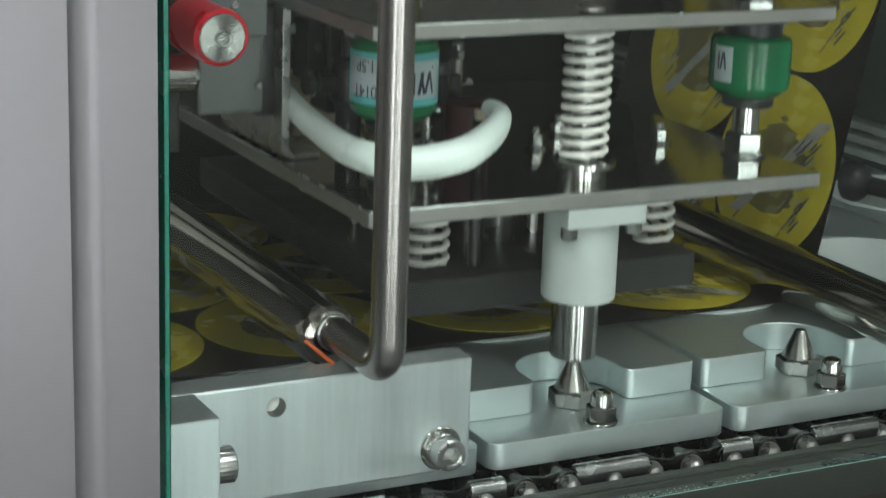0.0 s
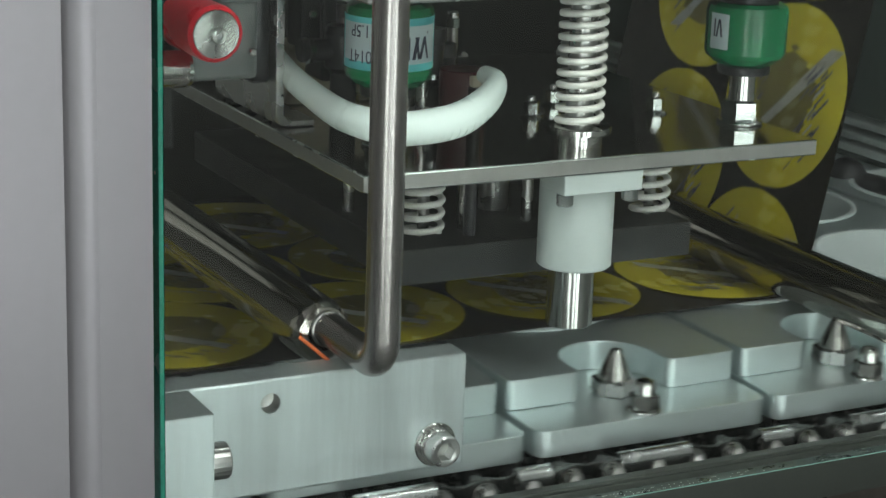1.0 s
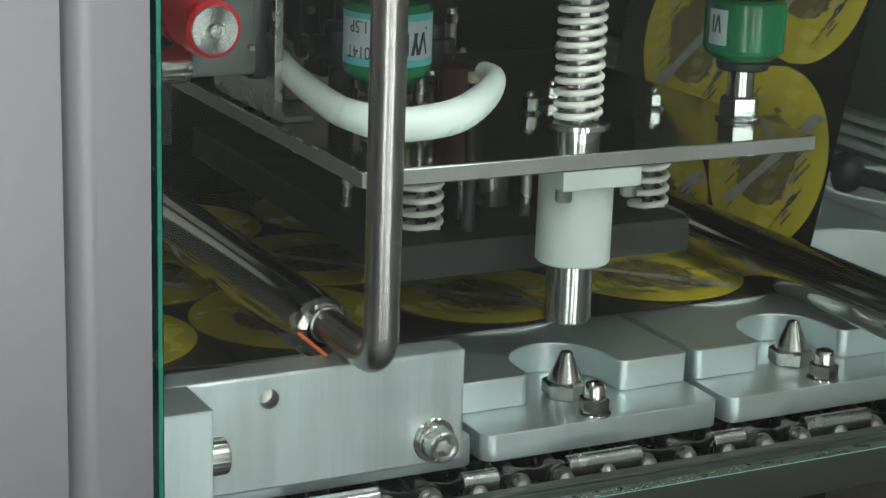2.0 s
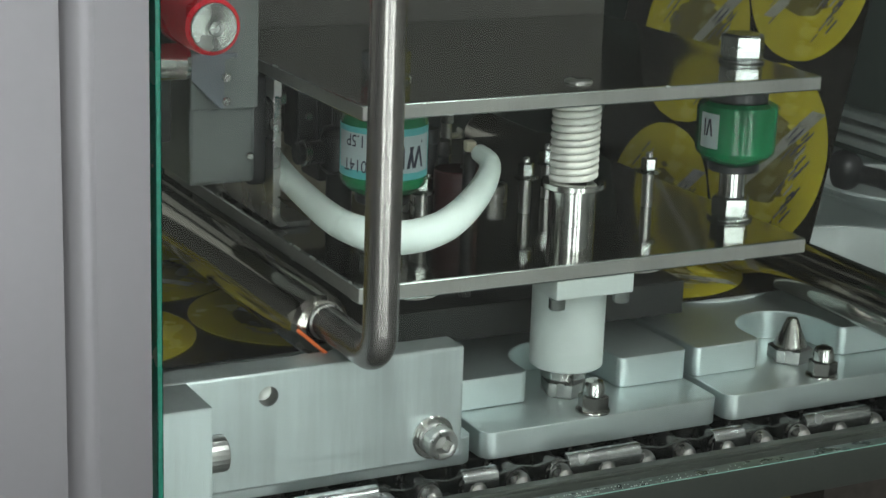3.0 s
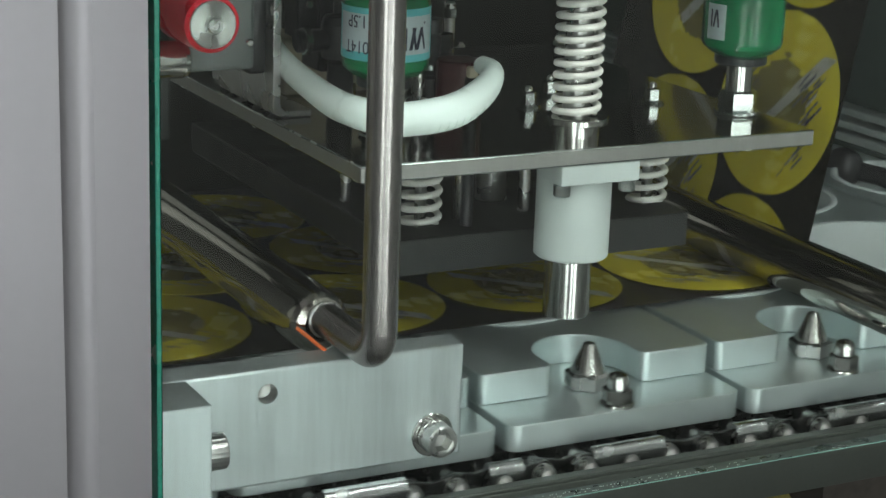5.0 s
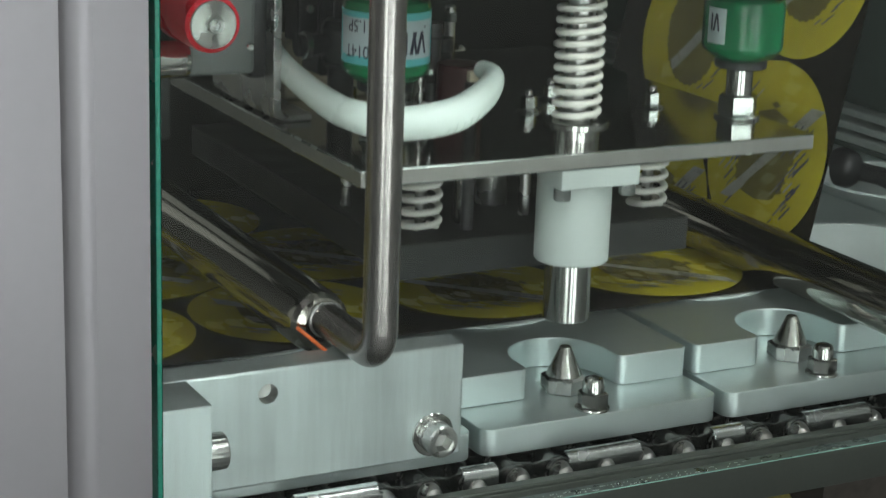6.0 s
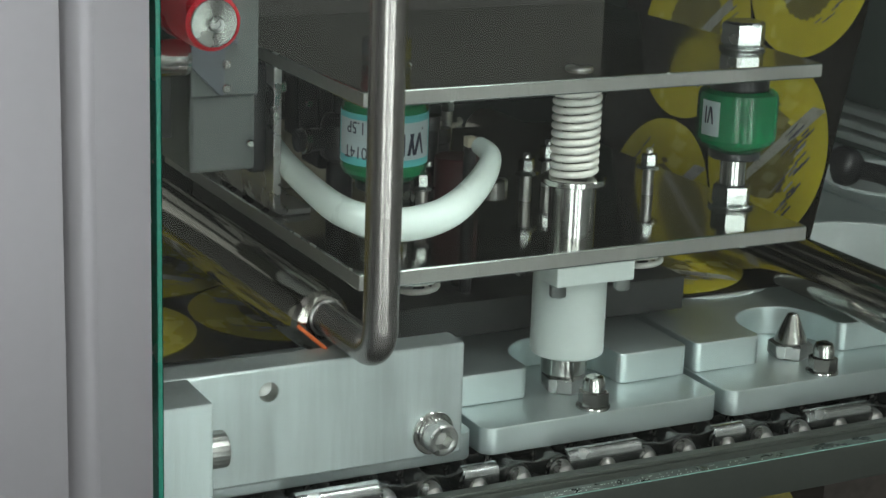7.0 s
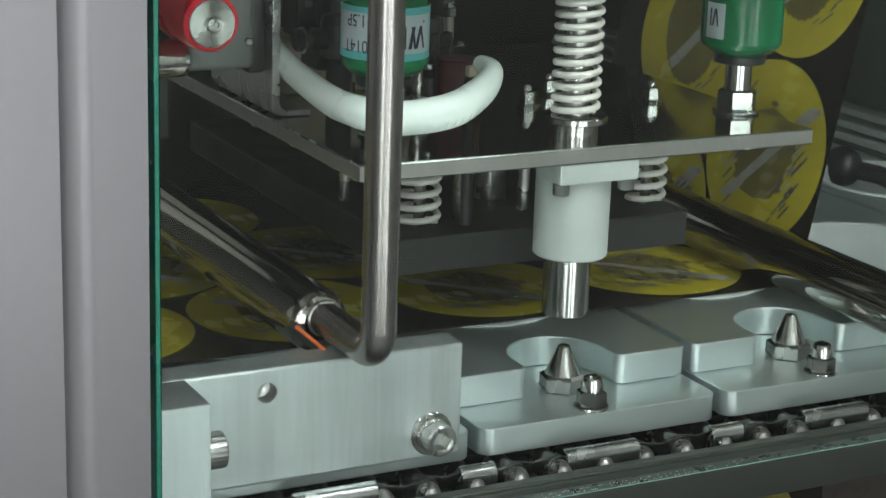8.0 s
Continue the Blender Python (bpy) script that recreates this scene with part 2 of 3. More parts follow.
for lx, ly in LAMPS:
    t = thing("ceiling_lamp", "unseen strip lamp added overhead to light the machine", "lamp", pose(lx, ly, 2.04), "hall lamps")
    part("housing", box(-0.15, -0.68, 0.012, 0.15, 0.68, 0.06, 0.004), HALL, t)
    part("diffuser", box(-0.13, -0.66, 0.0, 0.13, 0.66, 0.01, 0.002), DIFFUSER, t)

# ---- the machine's casing, partly unseen and added to darken reflections ----
# Gaps between these added panels leave bright streaks in the rollers' reflections.
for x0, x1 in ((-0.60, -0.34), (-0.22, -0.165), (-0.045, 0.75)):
    structure("machine_back", box(x0, 0.62, -0.5, x1, 0.64, 0.8, 0), DARK_WALL, "dark panel added behind the head, gapped for reflected streaks")
# Unseen roof, added to shade the plates from above.
structure("machine_roof", box(-0.60, -0.03, 0.42, 0.75, 0.62, 0.44, 0), DARK_WALL, "dark unseen roof added to shade the sealing station")
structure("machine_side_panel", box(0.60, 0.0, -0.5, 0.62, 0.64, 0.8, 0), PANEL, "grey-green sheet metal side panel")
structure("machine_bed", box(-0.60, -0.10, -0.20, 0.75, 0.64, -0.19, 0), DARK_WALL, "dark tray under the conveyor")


def door_post():
    t = thing("door_post", "grey anodised aluminium profile post with a slot", "machine post", pose(-0.1848, -0.055, 0.08))
    o = [(0.0, 0.0), (0.0, 0.045), (-0.06, 0.045), (-0.06, 0.0), (-0.0245, 0.0), (-0.0240, 0.0002), (-0.0225, 0.0004),
         (-0.0190, 0.0006), (-0.0170, 0.0005), (-0.0160, 0.0003), (-0.0152, 0.0)]
    part("profile", prism(o, -0.35, 0.35, 0.0003), PROFILE, t)
    return t


door_post()


def glass_door():
    t = thing("glass_door", "clear glass pane with green cut edges", "glass pane", pose(-0.1795, -0.046, 0))
    g = part("pane", box(0.0011, 0, -0.0085, 0.62, 0.009, 0.40, 0.0), GLASS, t)
    g.visible_shadow = False
    # The foot face is opaque dark green in place of its inner reflection.
    g.data.materials.append(EDGE_DARK)
    for f in g.data.polygons:
        if f.normal.z < -0.9:
            f.material_index = 1
    part("cut_edge", box(-0.0006, 0.0, -0.0085, 0.001, 0.009, 0.40, 0.0004), GLASS_EDGE, t, "green ground glass edge")
    part("cut_edge", box(0.0011, 0.0, -0.0090, 0.62, 0.009, -0.0086, 0.0001), GLASS_PALE, t, "green ground glass edge")
    # Pale boxes along the edge stand in for its glints.
    rnd, glints = random.Random(3), bmesh.new()
    for i in range(130):
        x = 0.130 + 0.0007 * i + rnd.uniform(-0.0001, 0.0001)
        if rnd.random() > i / 150:
            join(glints, glint_box(x, rnd.uniform(0.00018, 0.0004), rnd))
    part("ground_chips", glints, EDGE_GLINT, t, "tiny pale boxes standing in for glints along the edge")
    return t


def glint_box(x, w, rnd):
    bm = bmesh.new()
    bmesh.ops.create_cube(bm, size=1, matrix=Matrix.Translation((x, -0.00005, -0.0079 + rnd.choice((0, 0.0010)) + rnd.uniform(-0.0001, 0.0001))) @ Matrix.Rotation(rnd.uniform(-0.4, 0.4), 4, "Z") @ Matrix.Diagonal((w, 0.0002, 0.00024, 1)))
    return bm


glass_door()


def clamp_block():
    """The aluminium bar and its foot that reach over the first carrier."""
    t = thing("clamp_bar", "milled aluminium bar screwed to a foot block", "machine bracket")
    y = -0.0031
    tmp = box(-0.215, y, -0.0055, -0.0592, y + 0.0125, 0.0342, 0.0011)
    part("bar", cut(tmp, rod(0.0034, 0.008, "y", (-0.1297, y - 0.002, 0.0258), 0.0001, 40)), ALU_BRUSHED, t)
    part("foot", box(-0.215, -0.0267, -0.06, -0.1572, y - 0.00005, 0.0341, 0.0007), ALU_BRUSHED, t)
    part("bolt_hole", lathe([(0.00335, 0.0006), (0.0032, 0.001), (0.0030, 0.0050), (0, 0.0056)], "y", (-0.1297, y, 0.0258), 32), STEEL_DARK, t, "blind threaded hole")
    s = part("cap_screw", lathe([(0, 0), (0.0073, 0), (0.0076, 0.0003), (0.0076, 0.0010), (0.0073, 0.0013), (0, 0.0013)], "y", (0, -0.0013, 0), 40), STEEL, t, "steel cap screw with washers", pose(-0.0706, y, 0.0036))
    part("spring_washer", rod(0.0058, 0.0018, "y", (0, -0.0032, 0), 0.0004), STEEL_DARK, s)
    part("head", socket_head(0.0056, 0.0058, 0.0034, "y", (0, -0.0090, 0), 1), STEEL_DARK, s)
    s2 = part("cap_screw", socket_head(0.0059, 0.0078, 0.0025, "x", (0, 0, 0), -1), STEEL_DARK, t, "dull steel cap screw", pose(-0.1572, -0.0165, 0.0147))
    return t


def socket_head(r, h, hexr, axis, at, way):
    """A knurled screw head; the hexagon socket is at the start of the axis for way 1, at its end for -1."""
    tmp = bmesh.new()
    n = 48

    def ring(rad, z, six=False, knurl=0.0):
        out = []
        for i in range(n):
            a = 2 * math.pi * i / n
            q = rad * (math.cos(math.pi / 6) / math.cos((a % (math.pi / 3)) - math.pi / 6) if six else 1.0) - (knurl if i % 2 else 0.0)
            out.append(tmp.verts.new((q * math.cos(a), q * math.sin(a), z)))
        return out
    k = 0.035 * r
    rows = [ring(hexr * 0.96, h * 0.8, True), ring(hexr, 0.0003, True), ring(hexr * 1.12, 0), ring(r * 0.86, 0), ring(r * 0.97, 0.0005), ring(r, 0.0010, knurl=k),
            ring(r, h * 0.8, knurl=k), ring(r * 0.98, h * 0.86), ring(r * 0.96, h)]
    for a, b in zip(rows, rows[1:]):
        for i in range(n):
            tmp.faces.new((a[i], a[(i + 1) % n], b[(i + 1) % n], b[i]))
    tmp.faces.new(rows[0])
    tmp.faces.new(rows[-1])
    if way < 0:
        bmesh.ops.transform(tmp, matrix=Matrix.Translation((0, 0, h)) @ Matrix.Rotation(math.pi, 4, "X"), verts=tmp.verts)
    bmesh.ops.transform(tmp, matrix=Matrix.Translation(at) @ TURN[axis], verts=tmp.verts)
    bmesh.ops.recalc_face_normals(tmp, faces=tmp.faces)
    return join(bmesh.new(), tmp)


clamp_block()


def guard_bar():
    """The bent round bar in front of the head, its leg running back."""
    t = thing("guard_bar", "polished stainless round guard bar bent at a corner", "guard rail")
    x, y, z, b = -0.0999, -0.0220, 0.0405, 0.0095
    pts = [(x, y, 0.30), (x, y, 0.15)] + [(x, y + b - b * math.cos(a), z + b - b * math.sin(a)) for a in [i * math.pi / 24 for i in range(13)]] + [(x, 0.020, z), (x, 0.32, z)]
    part("bar", sweep(pts, 0.0057, 40), BAR, t)
    part("collar", lathe([(0.0056, 0), (0.0062, 0.0003), (0.0064, 0.0008), (0.0062, 0.0013), (0.0056, 0.0016)], "y", (x, 0.0186, z), 40), STEEL_DARK, t)
    return t


guard_bar()


def roller(name, x, z, r, y0, label):
    t = thing(name, label, "roller", pose(x, y0, z))
    part("shell", lathe([(r * 0.55, 0), (r * 0.82, 0.0008), (r * 0.95, 0.0026), (r, 0.0060), (r, 0.36), (0, 0.36)], "y", n=72), STREAKED, t)
    return t


ROLL_X, ROLL_Z, ROLL_R = 0.1267, 0.0252, 0.0112
roller("film_roller", -0.1009, 0.0385, 0.0110, 0.0204, "polished steel film roller behind the guard bar")
# Orange cord stands in for an orange reflection on the roller.
solid("seal_strip", sweep([(-0.1054, 0.0068, 0.0340), (-0.1078, 0.0128, 0.0363), (-0.1104, 0.0192, 0.0388)], 0.0007, 20), ORANGE, "thin orange cord standing in for a reflection on the roller", "seal")
roller("film_roller", ROLL_X, ROLL_Z, ROLL_R, -0.03, "mirror polished steel film deflection roller")

# ---- the film ----
PITCH_FILM, ROW_Y, LID_R, FILM_Z = 0.0810, 0.1105, 0.0398, 0.0135


def lid_print(parent_label):
    """One printed lid: a yellow ring with a notched inner edge, grey print inside, all thin."""
    t = thing("printed_lid", parent_label, "film print", group="printed lids")
    tmp = bmesh.new()
    n, rnd = 72, random.Random(4)
    inner = [LID_R * (0.52 + 0.05 * math.sin(2 * a + 1) + 0.035 * (i % 2) + 0.02 * rnd.random()) for i, a in enumerate([2 * math.pi * i / n for i in range(n)])]
    rings = []
    for k, z in ((0, 0), (0, 0.0004), (1, 0.0004)):
        rings.append([tmp.verts.new(((inner[i] if k else LID_R) * math.cos(2 * math.pi * i / n), (inner[i] if k else LID_R) * math.sin(2 * math.pi * i / n), z)) for i in range(n)])
    for a, b in zip(rings, rings[1:]):
        for i in range(n):
            tmp.faces.new((a[i], a[(i + 1) % n], b[(i + 1) % n], b[i]))
    bmesh.ops.recalc_face_normals(tmp, faces=tmp.faces)
    part("ring", tmp, YELLOW, t)
    part("picture", lathe([(LID_R * 0.66, 0), (LID_R * 0.66, 0.0003), (0, 0.0003)], n=48), GREY_PRINT, t, "grey printed picture")
    rnd = random.Random(9)
    bars, silver = bmesh.new(), bmesh.new()
    for i in range(16):
        a = -2.6 + i * 0.13
        r0 = LID_R * (0.60 + 0.12 * rnd.random())
        b1 = box(-0.0030 * rnd.uniform(0.5, 1.2), -0.00035, 0.00042, 0.0034 * rnd.uniform(0.6, 1.3), 0.00035, 0.0005, 0)
        bmesh.ops.transform(b1, matrix=Matrix.Translation((r0 * math.cos(a), r0 * math.sin(a), 0)) @ Matrix.Rotation(-0.9, 4, "Z"), verts=b1.verts)
        join(bars, b1)
    for i in range(7):
        b1 = box(-0.0026, -0.0042 * rnd.uniform(0.7, 1.2), 0.00042, 0.0026, 0.0042 * rnd.uniform(0.7, 1.2), 0.0005, 0)
        bmesh.ops.transform(b1, matrix=Matrix.Translation((-0.015 + 0.0048 * i, 0.009 - 0.0048 * i, 0)) @ Matrix.Rotation(rnd.uniform(0.6, 1.0), 4, "Z"), verts=b1.verts)
        join(silver, b1)
    part("banner", silver, SILVER_PRINT, t, "worn silver printed band")
    part("strokes", bars, INK, t, "dark printed strokes")
    return t


def film_web():
    t = thing("film_web", "glossy dark brown sealing film web over the carriers", "film")
    part("flat_run", box(-0.42, 0.0690, FILM_Z - 0.0005, ROLL_X, 0.30, FILM_Z, 0), FILM, t)
    tmp = bmesh.new()
    rr = ROLL_R + 0.0005
    pts = [(ROLL_X + rr * math.sin(a), ROLL_Z - rr * math.cos(a)) for a in [radians(100) * i / 14 for i in range(15)]]
    pts += [(pts[-1][0] + 0.0360, pts[-1][1] + 0.18), (pts[-1][0] + 0.076, pts[-1][1] + 0.38)]
    a = [tmp.verts.new((x, 0.0690, z)) for x, z in pts]
    b = [tmp.verts.new((x, 0.240, z)) for x, z in pts]
    for i in range(len(pts) - 1):
        tmp.faces.new((a[i], b[i], b[i + 1], a[i + 1]))
    bmesh.ops.solidify(tmp, geom=tmp.faces[:], thickness=0.0004)
    part("rising_run", tmp, FILM, t)
    return t


film_web()
ARC = 0.0090


def on_film(d, y):
    """The pose on the film's run at the distance d along it: flat, round the roller, rising."""
    if d <= ROLL_X:
        return pose(d, y, FILM_Z + 0.0002)
    a = min((d - ROLL_X) / ARC, 1.0) * 100.0
    rr = ROLL_R + 0.0006
    m = Matrix.Translation((ROLL_X + rr * math.sin(radians(a)), y, ROLL_Z - rr * math.cos(radians(a))))
    up = max(0.0, d - ROLL_X - ARC)
    return m @ Matrix.Translation((up * 0.196, 0, up * 0.981)) @ Matrix.Rotation(radians(-min(a, 78.7)), 4, "Y")


def lid_strip(s0, s1):
    """A strip across one lid, between two distances from its middle."""
    me, verts, faces, kinds = bpy.data.meshes.new("strip"), [], [], []
    n = 5
    cols = []
    for i in range(n + 1):
        x = s0 + (s1 - s0) * i / n
        c = math.sqrt(max(LID_R ** 2 - x * x, 0))
        ri = LID_R * (0.50 + 0.030 * math.sin(x * 2500) + 0.04 * math.sin(x * 300))
        ci = math.sqrt(max(ri ** 2 - x * x, 0))
        cols.append((x - (s0 + s1) / 2, (-c, -ci, ci, c)))
    for x, ys in cols:
        verts += [(x, y, 0.0003) for y in ys]
    for i in range(n):
        for k in range(3):
            faces.append((4 * i + k, 4 * i + 4 + k, 4 * i + 5 + k, 4 * i + 1 + k))
            kinds.append(1 if k == 1 else 0)
    rnd = random.Random(int((s0 + 1) * 1e5))
    mid = (s0 + s1) / 2
    for i in range(11):
        x, y = rnd.uniform(-0.35, 0.35) * (s1 - s0), rnd.choice((-1, -1, -1, 1)) * rnd.uniform(0.30, 0.74) * LID_R
        if math.hypot(x + mid, y) < 0.80 * LID_R and (mid < 0.012 or y > 0):
            ln, w = rnd.uniform(0.0018, 0.0034), rnd.uniform(0.0004, 0.0008)
            b = len(verts)
            verts += [(x - ln, y + ln * 0.8, 0.0005), (x - ln + w, y + ln * 0.8 + w, 0.0005), (x + ln + w, y - ln * 0.8 + w, 0.0005), (x + ln, y - ln * 0.8, 0.0005)]
            faces.append((b, b + 1, b + 2, b + 3))
            kinds.append(rnd.choice((2, 2, 2, 3)))
    if -0.020 < mid < 0.024:
        b, h, y, w = len(verts), (s1 - s0) / 2, -0.004 - mid, 0.0045 * rnd.uniform(0.6, 1.1)
        verts += [(-h, y + h - w, 0.0004), (h, y - h - w, 0.0004), (h, y - h + w, 0.0004), (-h, y + h + w, 0.0004)]
        faces.append((b, b + 1, b + 2, b + 3))
        kinds.append(3)
    me.from_pydata(verts, [], faces)
    me.materials.append(YELLOW)
    me.materials.append(GREY_PRINT)
    me.materials.append(INK)
    me.materials.append(SILVER_PRINT)
    me.polygons.foreach_set("material_index", kinds)
    return me


LID_WHOLE, LID_STRIPS = [], []
first = lid_print("yellow ringed lid print with grey picture on the film")
STRIP_N = 10
STRIPS = [(-LID_R + 2 * LID_R * i / STRIP_N, -LID_R + 2 * LID_R * (i + 1) / STRIP_N) for i in range(STRIP_N)]
STRIP_MESH = [lid_strip(a, b) for a, b in STRIPS]
for row in range(3):
    for k in range(-3, 7 if row < 2 else 2):
        d, y = (k + (0.5 if row % 2 else 0.0)) * PITCH_FILM + 0.0070, ROW_Y + row * 0.0700
        if d + LID_R < ROLL_X or d - 2 * PITCH_FILM - LID_R > ROLL_X + ARC:
            LID_WHOLE.append((copy_thing(first, Matrix()) if LID_WHOLE else first, d, y))
        else:
            t = thing("printed_lid", "yellow ringed lid print bending round the film roller", "film print", group="printed lids")
            for me, (a, b) in zip(STRIP_MESH, STRIPS):
                LID_STRIPS.append((part("strip", me, YELLOW, t), d + (a + b) / 2, y))

# ---- the carriers on the chain ----
PITCH_C = 0.1016


def carrier():
    t = thing("carrier_plate", "grey anodised aluminium carrier plate with a locating cone", "carrier plate", group="carrier plates")
    w, slot, yb = 0.0489, 0.0190, 0.0223

    def rounded(x0, y0, x1, y1, r):
        out = []
        for cx, cy, a0 in ((x1 - r, y0 + r, -90), (x1 - r, y1 - r, 0), (x0 + r, y1 - r, 90), (x0 + r, y0 + r, 180)):
            out += [(cx + r * math.cos(radians(a0 + i * 15)), cy + r * math.sin(radians(a0 + i * 15))) for i in range(7)]
        return out
    part("base", cut(prism(rounded(-w, 0, w, 0.30, 0.0050), -0.0098, 0.0, 0.0004), holes()), ALU, t)
    # deck: raised, with a rounded slot at its front and cup openings
    r = 0.0028
    o = [(w, 0.30), (-w, 0.30)]
    o += [(-w, yb + r)] + [(-w + r - r * math.cos(radians(i * 15)), yb + r - r * math.sin(radians(i * 15))) for i in range(1, 7)]
    rc = 0.0034
    o += [(-slot - rc + rc * math.sin(radians(i * 15)), yb + rc - rc * math.cos(radians(i * 15))) for i in range(0, 7)]
    o += [(-slot * math.cos(radians(i * 10)), 0.033 + slot * math.sin(radians(i * 10))) for i in range(0, 19)]
    o += [(slot + rc - rc * math.cos(radians(i * 15)), yb + rc - rc * math.sin(radians(i * 15))) for i in range(0, 7)] + [(w - r, yb)] + [(w - r + r * math.sin(radians(i * 15)), yb + r - r * math.cos(radians(i * 15))) for i in range(1, 7)]
    part("deck", cut(prism(o[::-1] if area(o) < 0 else o, 0.0001, 0.0116, 0.0006), holes()), ALU, t)
    c = part("locating_cone", lathe([(0, 0.0070), (0.0063, 0.0070), (0.0066, 0.0075), (0.0023, 0.0176), (0.0019, 0.0180), (0, 0.0181)], at=(0, 0, -0.0010), n=36), TURNED, t, "turned steel cone", pose(-0.0020, 0.0262, 0))
    part("hex_base", hexa(0.0150, 0.0064, bm=None, phase=0.3), STEEL_DARK, c)
    n = part("dome_nut", hexa(0.0096, 0.0058, at=(0, 0, 0.0009), phase=0.25), STEEL, t, "polished dome nut", pose(-0.0020, 0.0058, 0))
    part("dome", lathe([(0.0041, 0.0062), (0.0041, 0.0088), (0.0038, 0.0103), (0.0032, 0.0115), (0.0016, 0.0122), (0, 0.0123)], n=28), STEEL, n)
    part("washer", lathe([(0, 0), (0.0061, 0), (0.0063, 0.0002), (0.0063, 0.0007), (0.0061, 0.0010), (0, 0.0010)], n=32), STEEL, n)
    return t


def holes():
    bm = rod(0.0392, 0.08, at=(0, 0.1090, -0.04), n=64)
    return rod(0.0392, 0.08, at=(0, 0.2090, -0.04), n=64, bm=bm)


def area(o):
    return sum(a[0] * b[1] - b[0] * a[1] for a, b in zip(o, o[1:] + o[:1]))


CARRIERS = []
first = carrier()
for k in range(-2, 8):
    CARRIERS.append((copy_thing(first, Matrix()) if CARRIERS else first, k * PITCH_C))


def cup():
    t = thing("cup", "empty white plastic cup set in a carrier", "cup", group="cups")
    R = 0.0415
    p = [(0, -0.050), (0.028, -0.050), (0.0385, 0.0), (0.0388, 0.0030), (R - 0.0010, 0.0034), (R, 0.0030), (R, 0.0018), (R - 0.0012, 0.0012)]
    part("bowl", lathe(p, n=64), CUP, t)
    return t


CUPS = []
first = cup()
for k in range(-2, 8):
    for y in (0.1090, 0.2090):
        CUPS.append((copy_thing(first, Matrix()) if CUPS else first, k * PITCH_C, y))


def drive_chain():
    t = thing("drive_chain", "dark steel roller chain with attachment tabs under the carriers", "chain")
    pitch, n = PITCH_C / 6, 66
    o = []
    for i in range(25):
        a = -math.pi / 2 + math.pi * i / 24
        o.append((pitch / 2 + 0.0050 * math.cos(a), 0.0050 * math.sin(a)))
    o += [(0.0, 0.0034)]
    o += [(-x, -z) for x, z in o[:25]] + [(0.0, -0.0034)]
    plate = mesh_of(turned(prism(o, 0, 0.0016, 0.0003)), "link_plate", CHAIN)
    bush = mesh_of(rod(0.0042, 0.0100, "y", (0, -0.005, 0), 0.0004, 24), "roller", CHAIN)
    # Pins take a lighter steel, imitating highlights on their domes.
    pin = mesh_of(lathe([(0, -0.0140), (0.0016, -0.0137), (0.0030, -0.0127), (0.0039, -0.0112), (0.0042, -0.0098), (0.0042, -0.0084), (0.0036, 0.0085), (0, 0.009)], "y", n=20), "pin", PIN_STEEL)
    tab = mesh_of(bent_tab(0.0147), "tab", TAB)
    x0 = -2.4 * PITCH_C
    for i in range(n):
        x, out = x0 + i * pitch, i % 2
        for y in ((-0.0085, 0.0069) if out else (-0.0066, 0.0050)):
            part("link_plate", plate, CHAIN, t, at=pose(x + pitch / 2, y, 0))
        part("roller", bush, CHAIN, t, at=pose(x, 0, 0))
        part("pin", pin, CHAIN, t, at=pose(x, 0, 0))
    for k in range(-2, 9):
        part("tab", tab, CHAIN, t, at=pose(k * PITCH_C - 0.007, 0, 0))
        part("tab", mesh_of(bent_tab(0.0066), "tab", TAB) if k == -2 else SMALL_TAB[0], CHAIN, t, at=pose(k * PITCH_C + 0.0455, 0, 0))
        if k == -2:
            SMALL_TAB.append(t.children[-1].data)
    return t


SMALL_TAB = []


def bent_tab(half):
    """A strip bent over the chain: a flat top, a round bend and a front flange."""
    q, r0, r1 = 12, 0.0034, 0.0020
    o = [(-0.0078, 0.0073), (-0.0084, 0.0073)] + [(-0.0084 - r0 * math.sin(a), 0.0039 + r0 * math.cos(a)) for a in [i * math.pi / 2 / q for i in range(1, q + 1)]]
    o += [(-0.0118, -0.0010), (-0.0104, -0.0010)] + [(-0.0084 - r1 * math.sin(a), 0.0039 + r1 * math.cos(a)) for a in [i * math.pi / 2 / q for i in range(q, -1, -1)]] + [(-0.0078, 0.0059)]
    bm = prism(o, -half, half, 0.0002)
    bmesh.ops.transform(bm, matrix=Matrix(((0, 0, 1, 0), (1, 0, 0, 0), (0, 1, 0, 0), (0, 0, 0, 1))), verts=bm.verts)
    bmesh.ops.recalc_face_normals(bm, faces=bm.faces)
    return bm


def turned(bm):
    """Lays an outline drawn in x, y upright into x, z."""
    bmesh.ops.transform(bm, matrix=Matrix(((1, 0, 0, 0), (0, 0, 1, 0), (0, 1, 0, 0), (0, 0, 0, 1))), verts=bm.verts)
    bmesh.ops.recalc_face_normals(bm, faces=bm.faces)
    return bm


CHAIN_AT = (0.0, -0.0010, -0.0149)
chain = drive_chain()
cr = thing("chain_rail", "dark glossy steel guide rail in front of the chain", "guide rail")
part("rail", box(-0.30, -0.0205, -0.036, 0.55, -0.0165, -0.0140, 0.0006), RAIL, cr)
part("top_strip", box(-0.30, -0.0208, -0.01395, 0.55, -0.0162, -0.0124, 0.0005), RAIL, cr, "dark wear strip along the rail")
BED = mat("mottled_brown_sheet", (0.050, 0.043, 0.038), 0.35, 0.3, 0.6, 14)
wf = thing("waste_film", "dark waste film hanging below the conveyor", "film")
part("web", box(0.000, -0.0172, -0.188, 0.090, -0.0168, -0.0300, 0), FILM, wf)
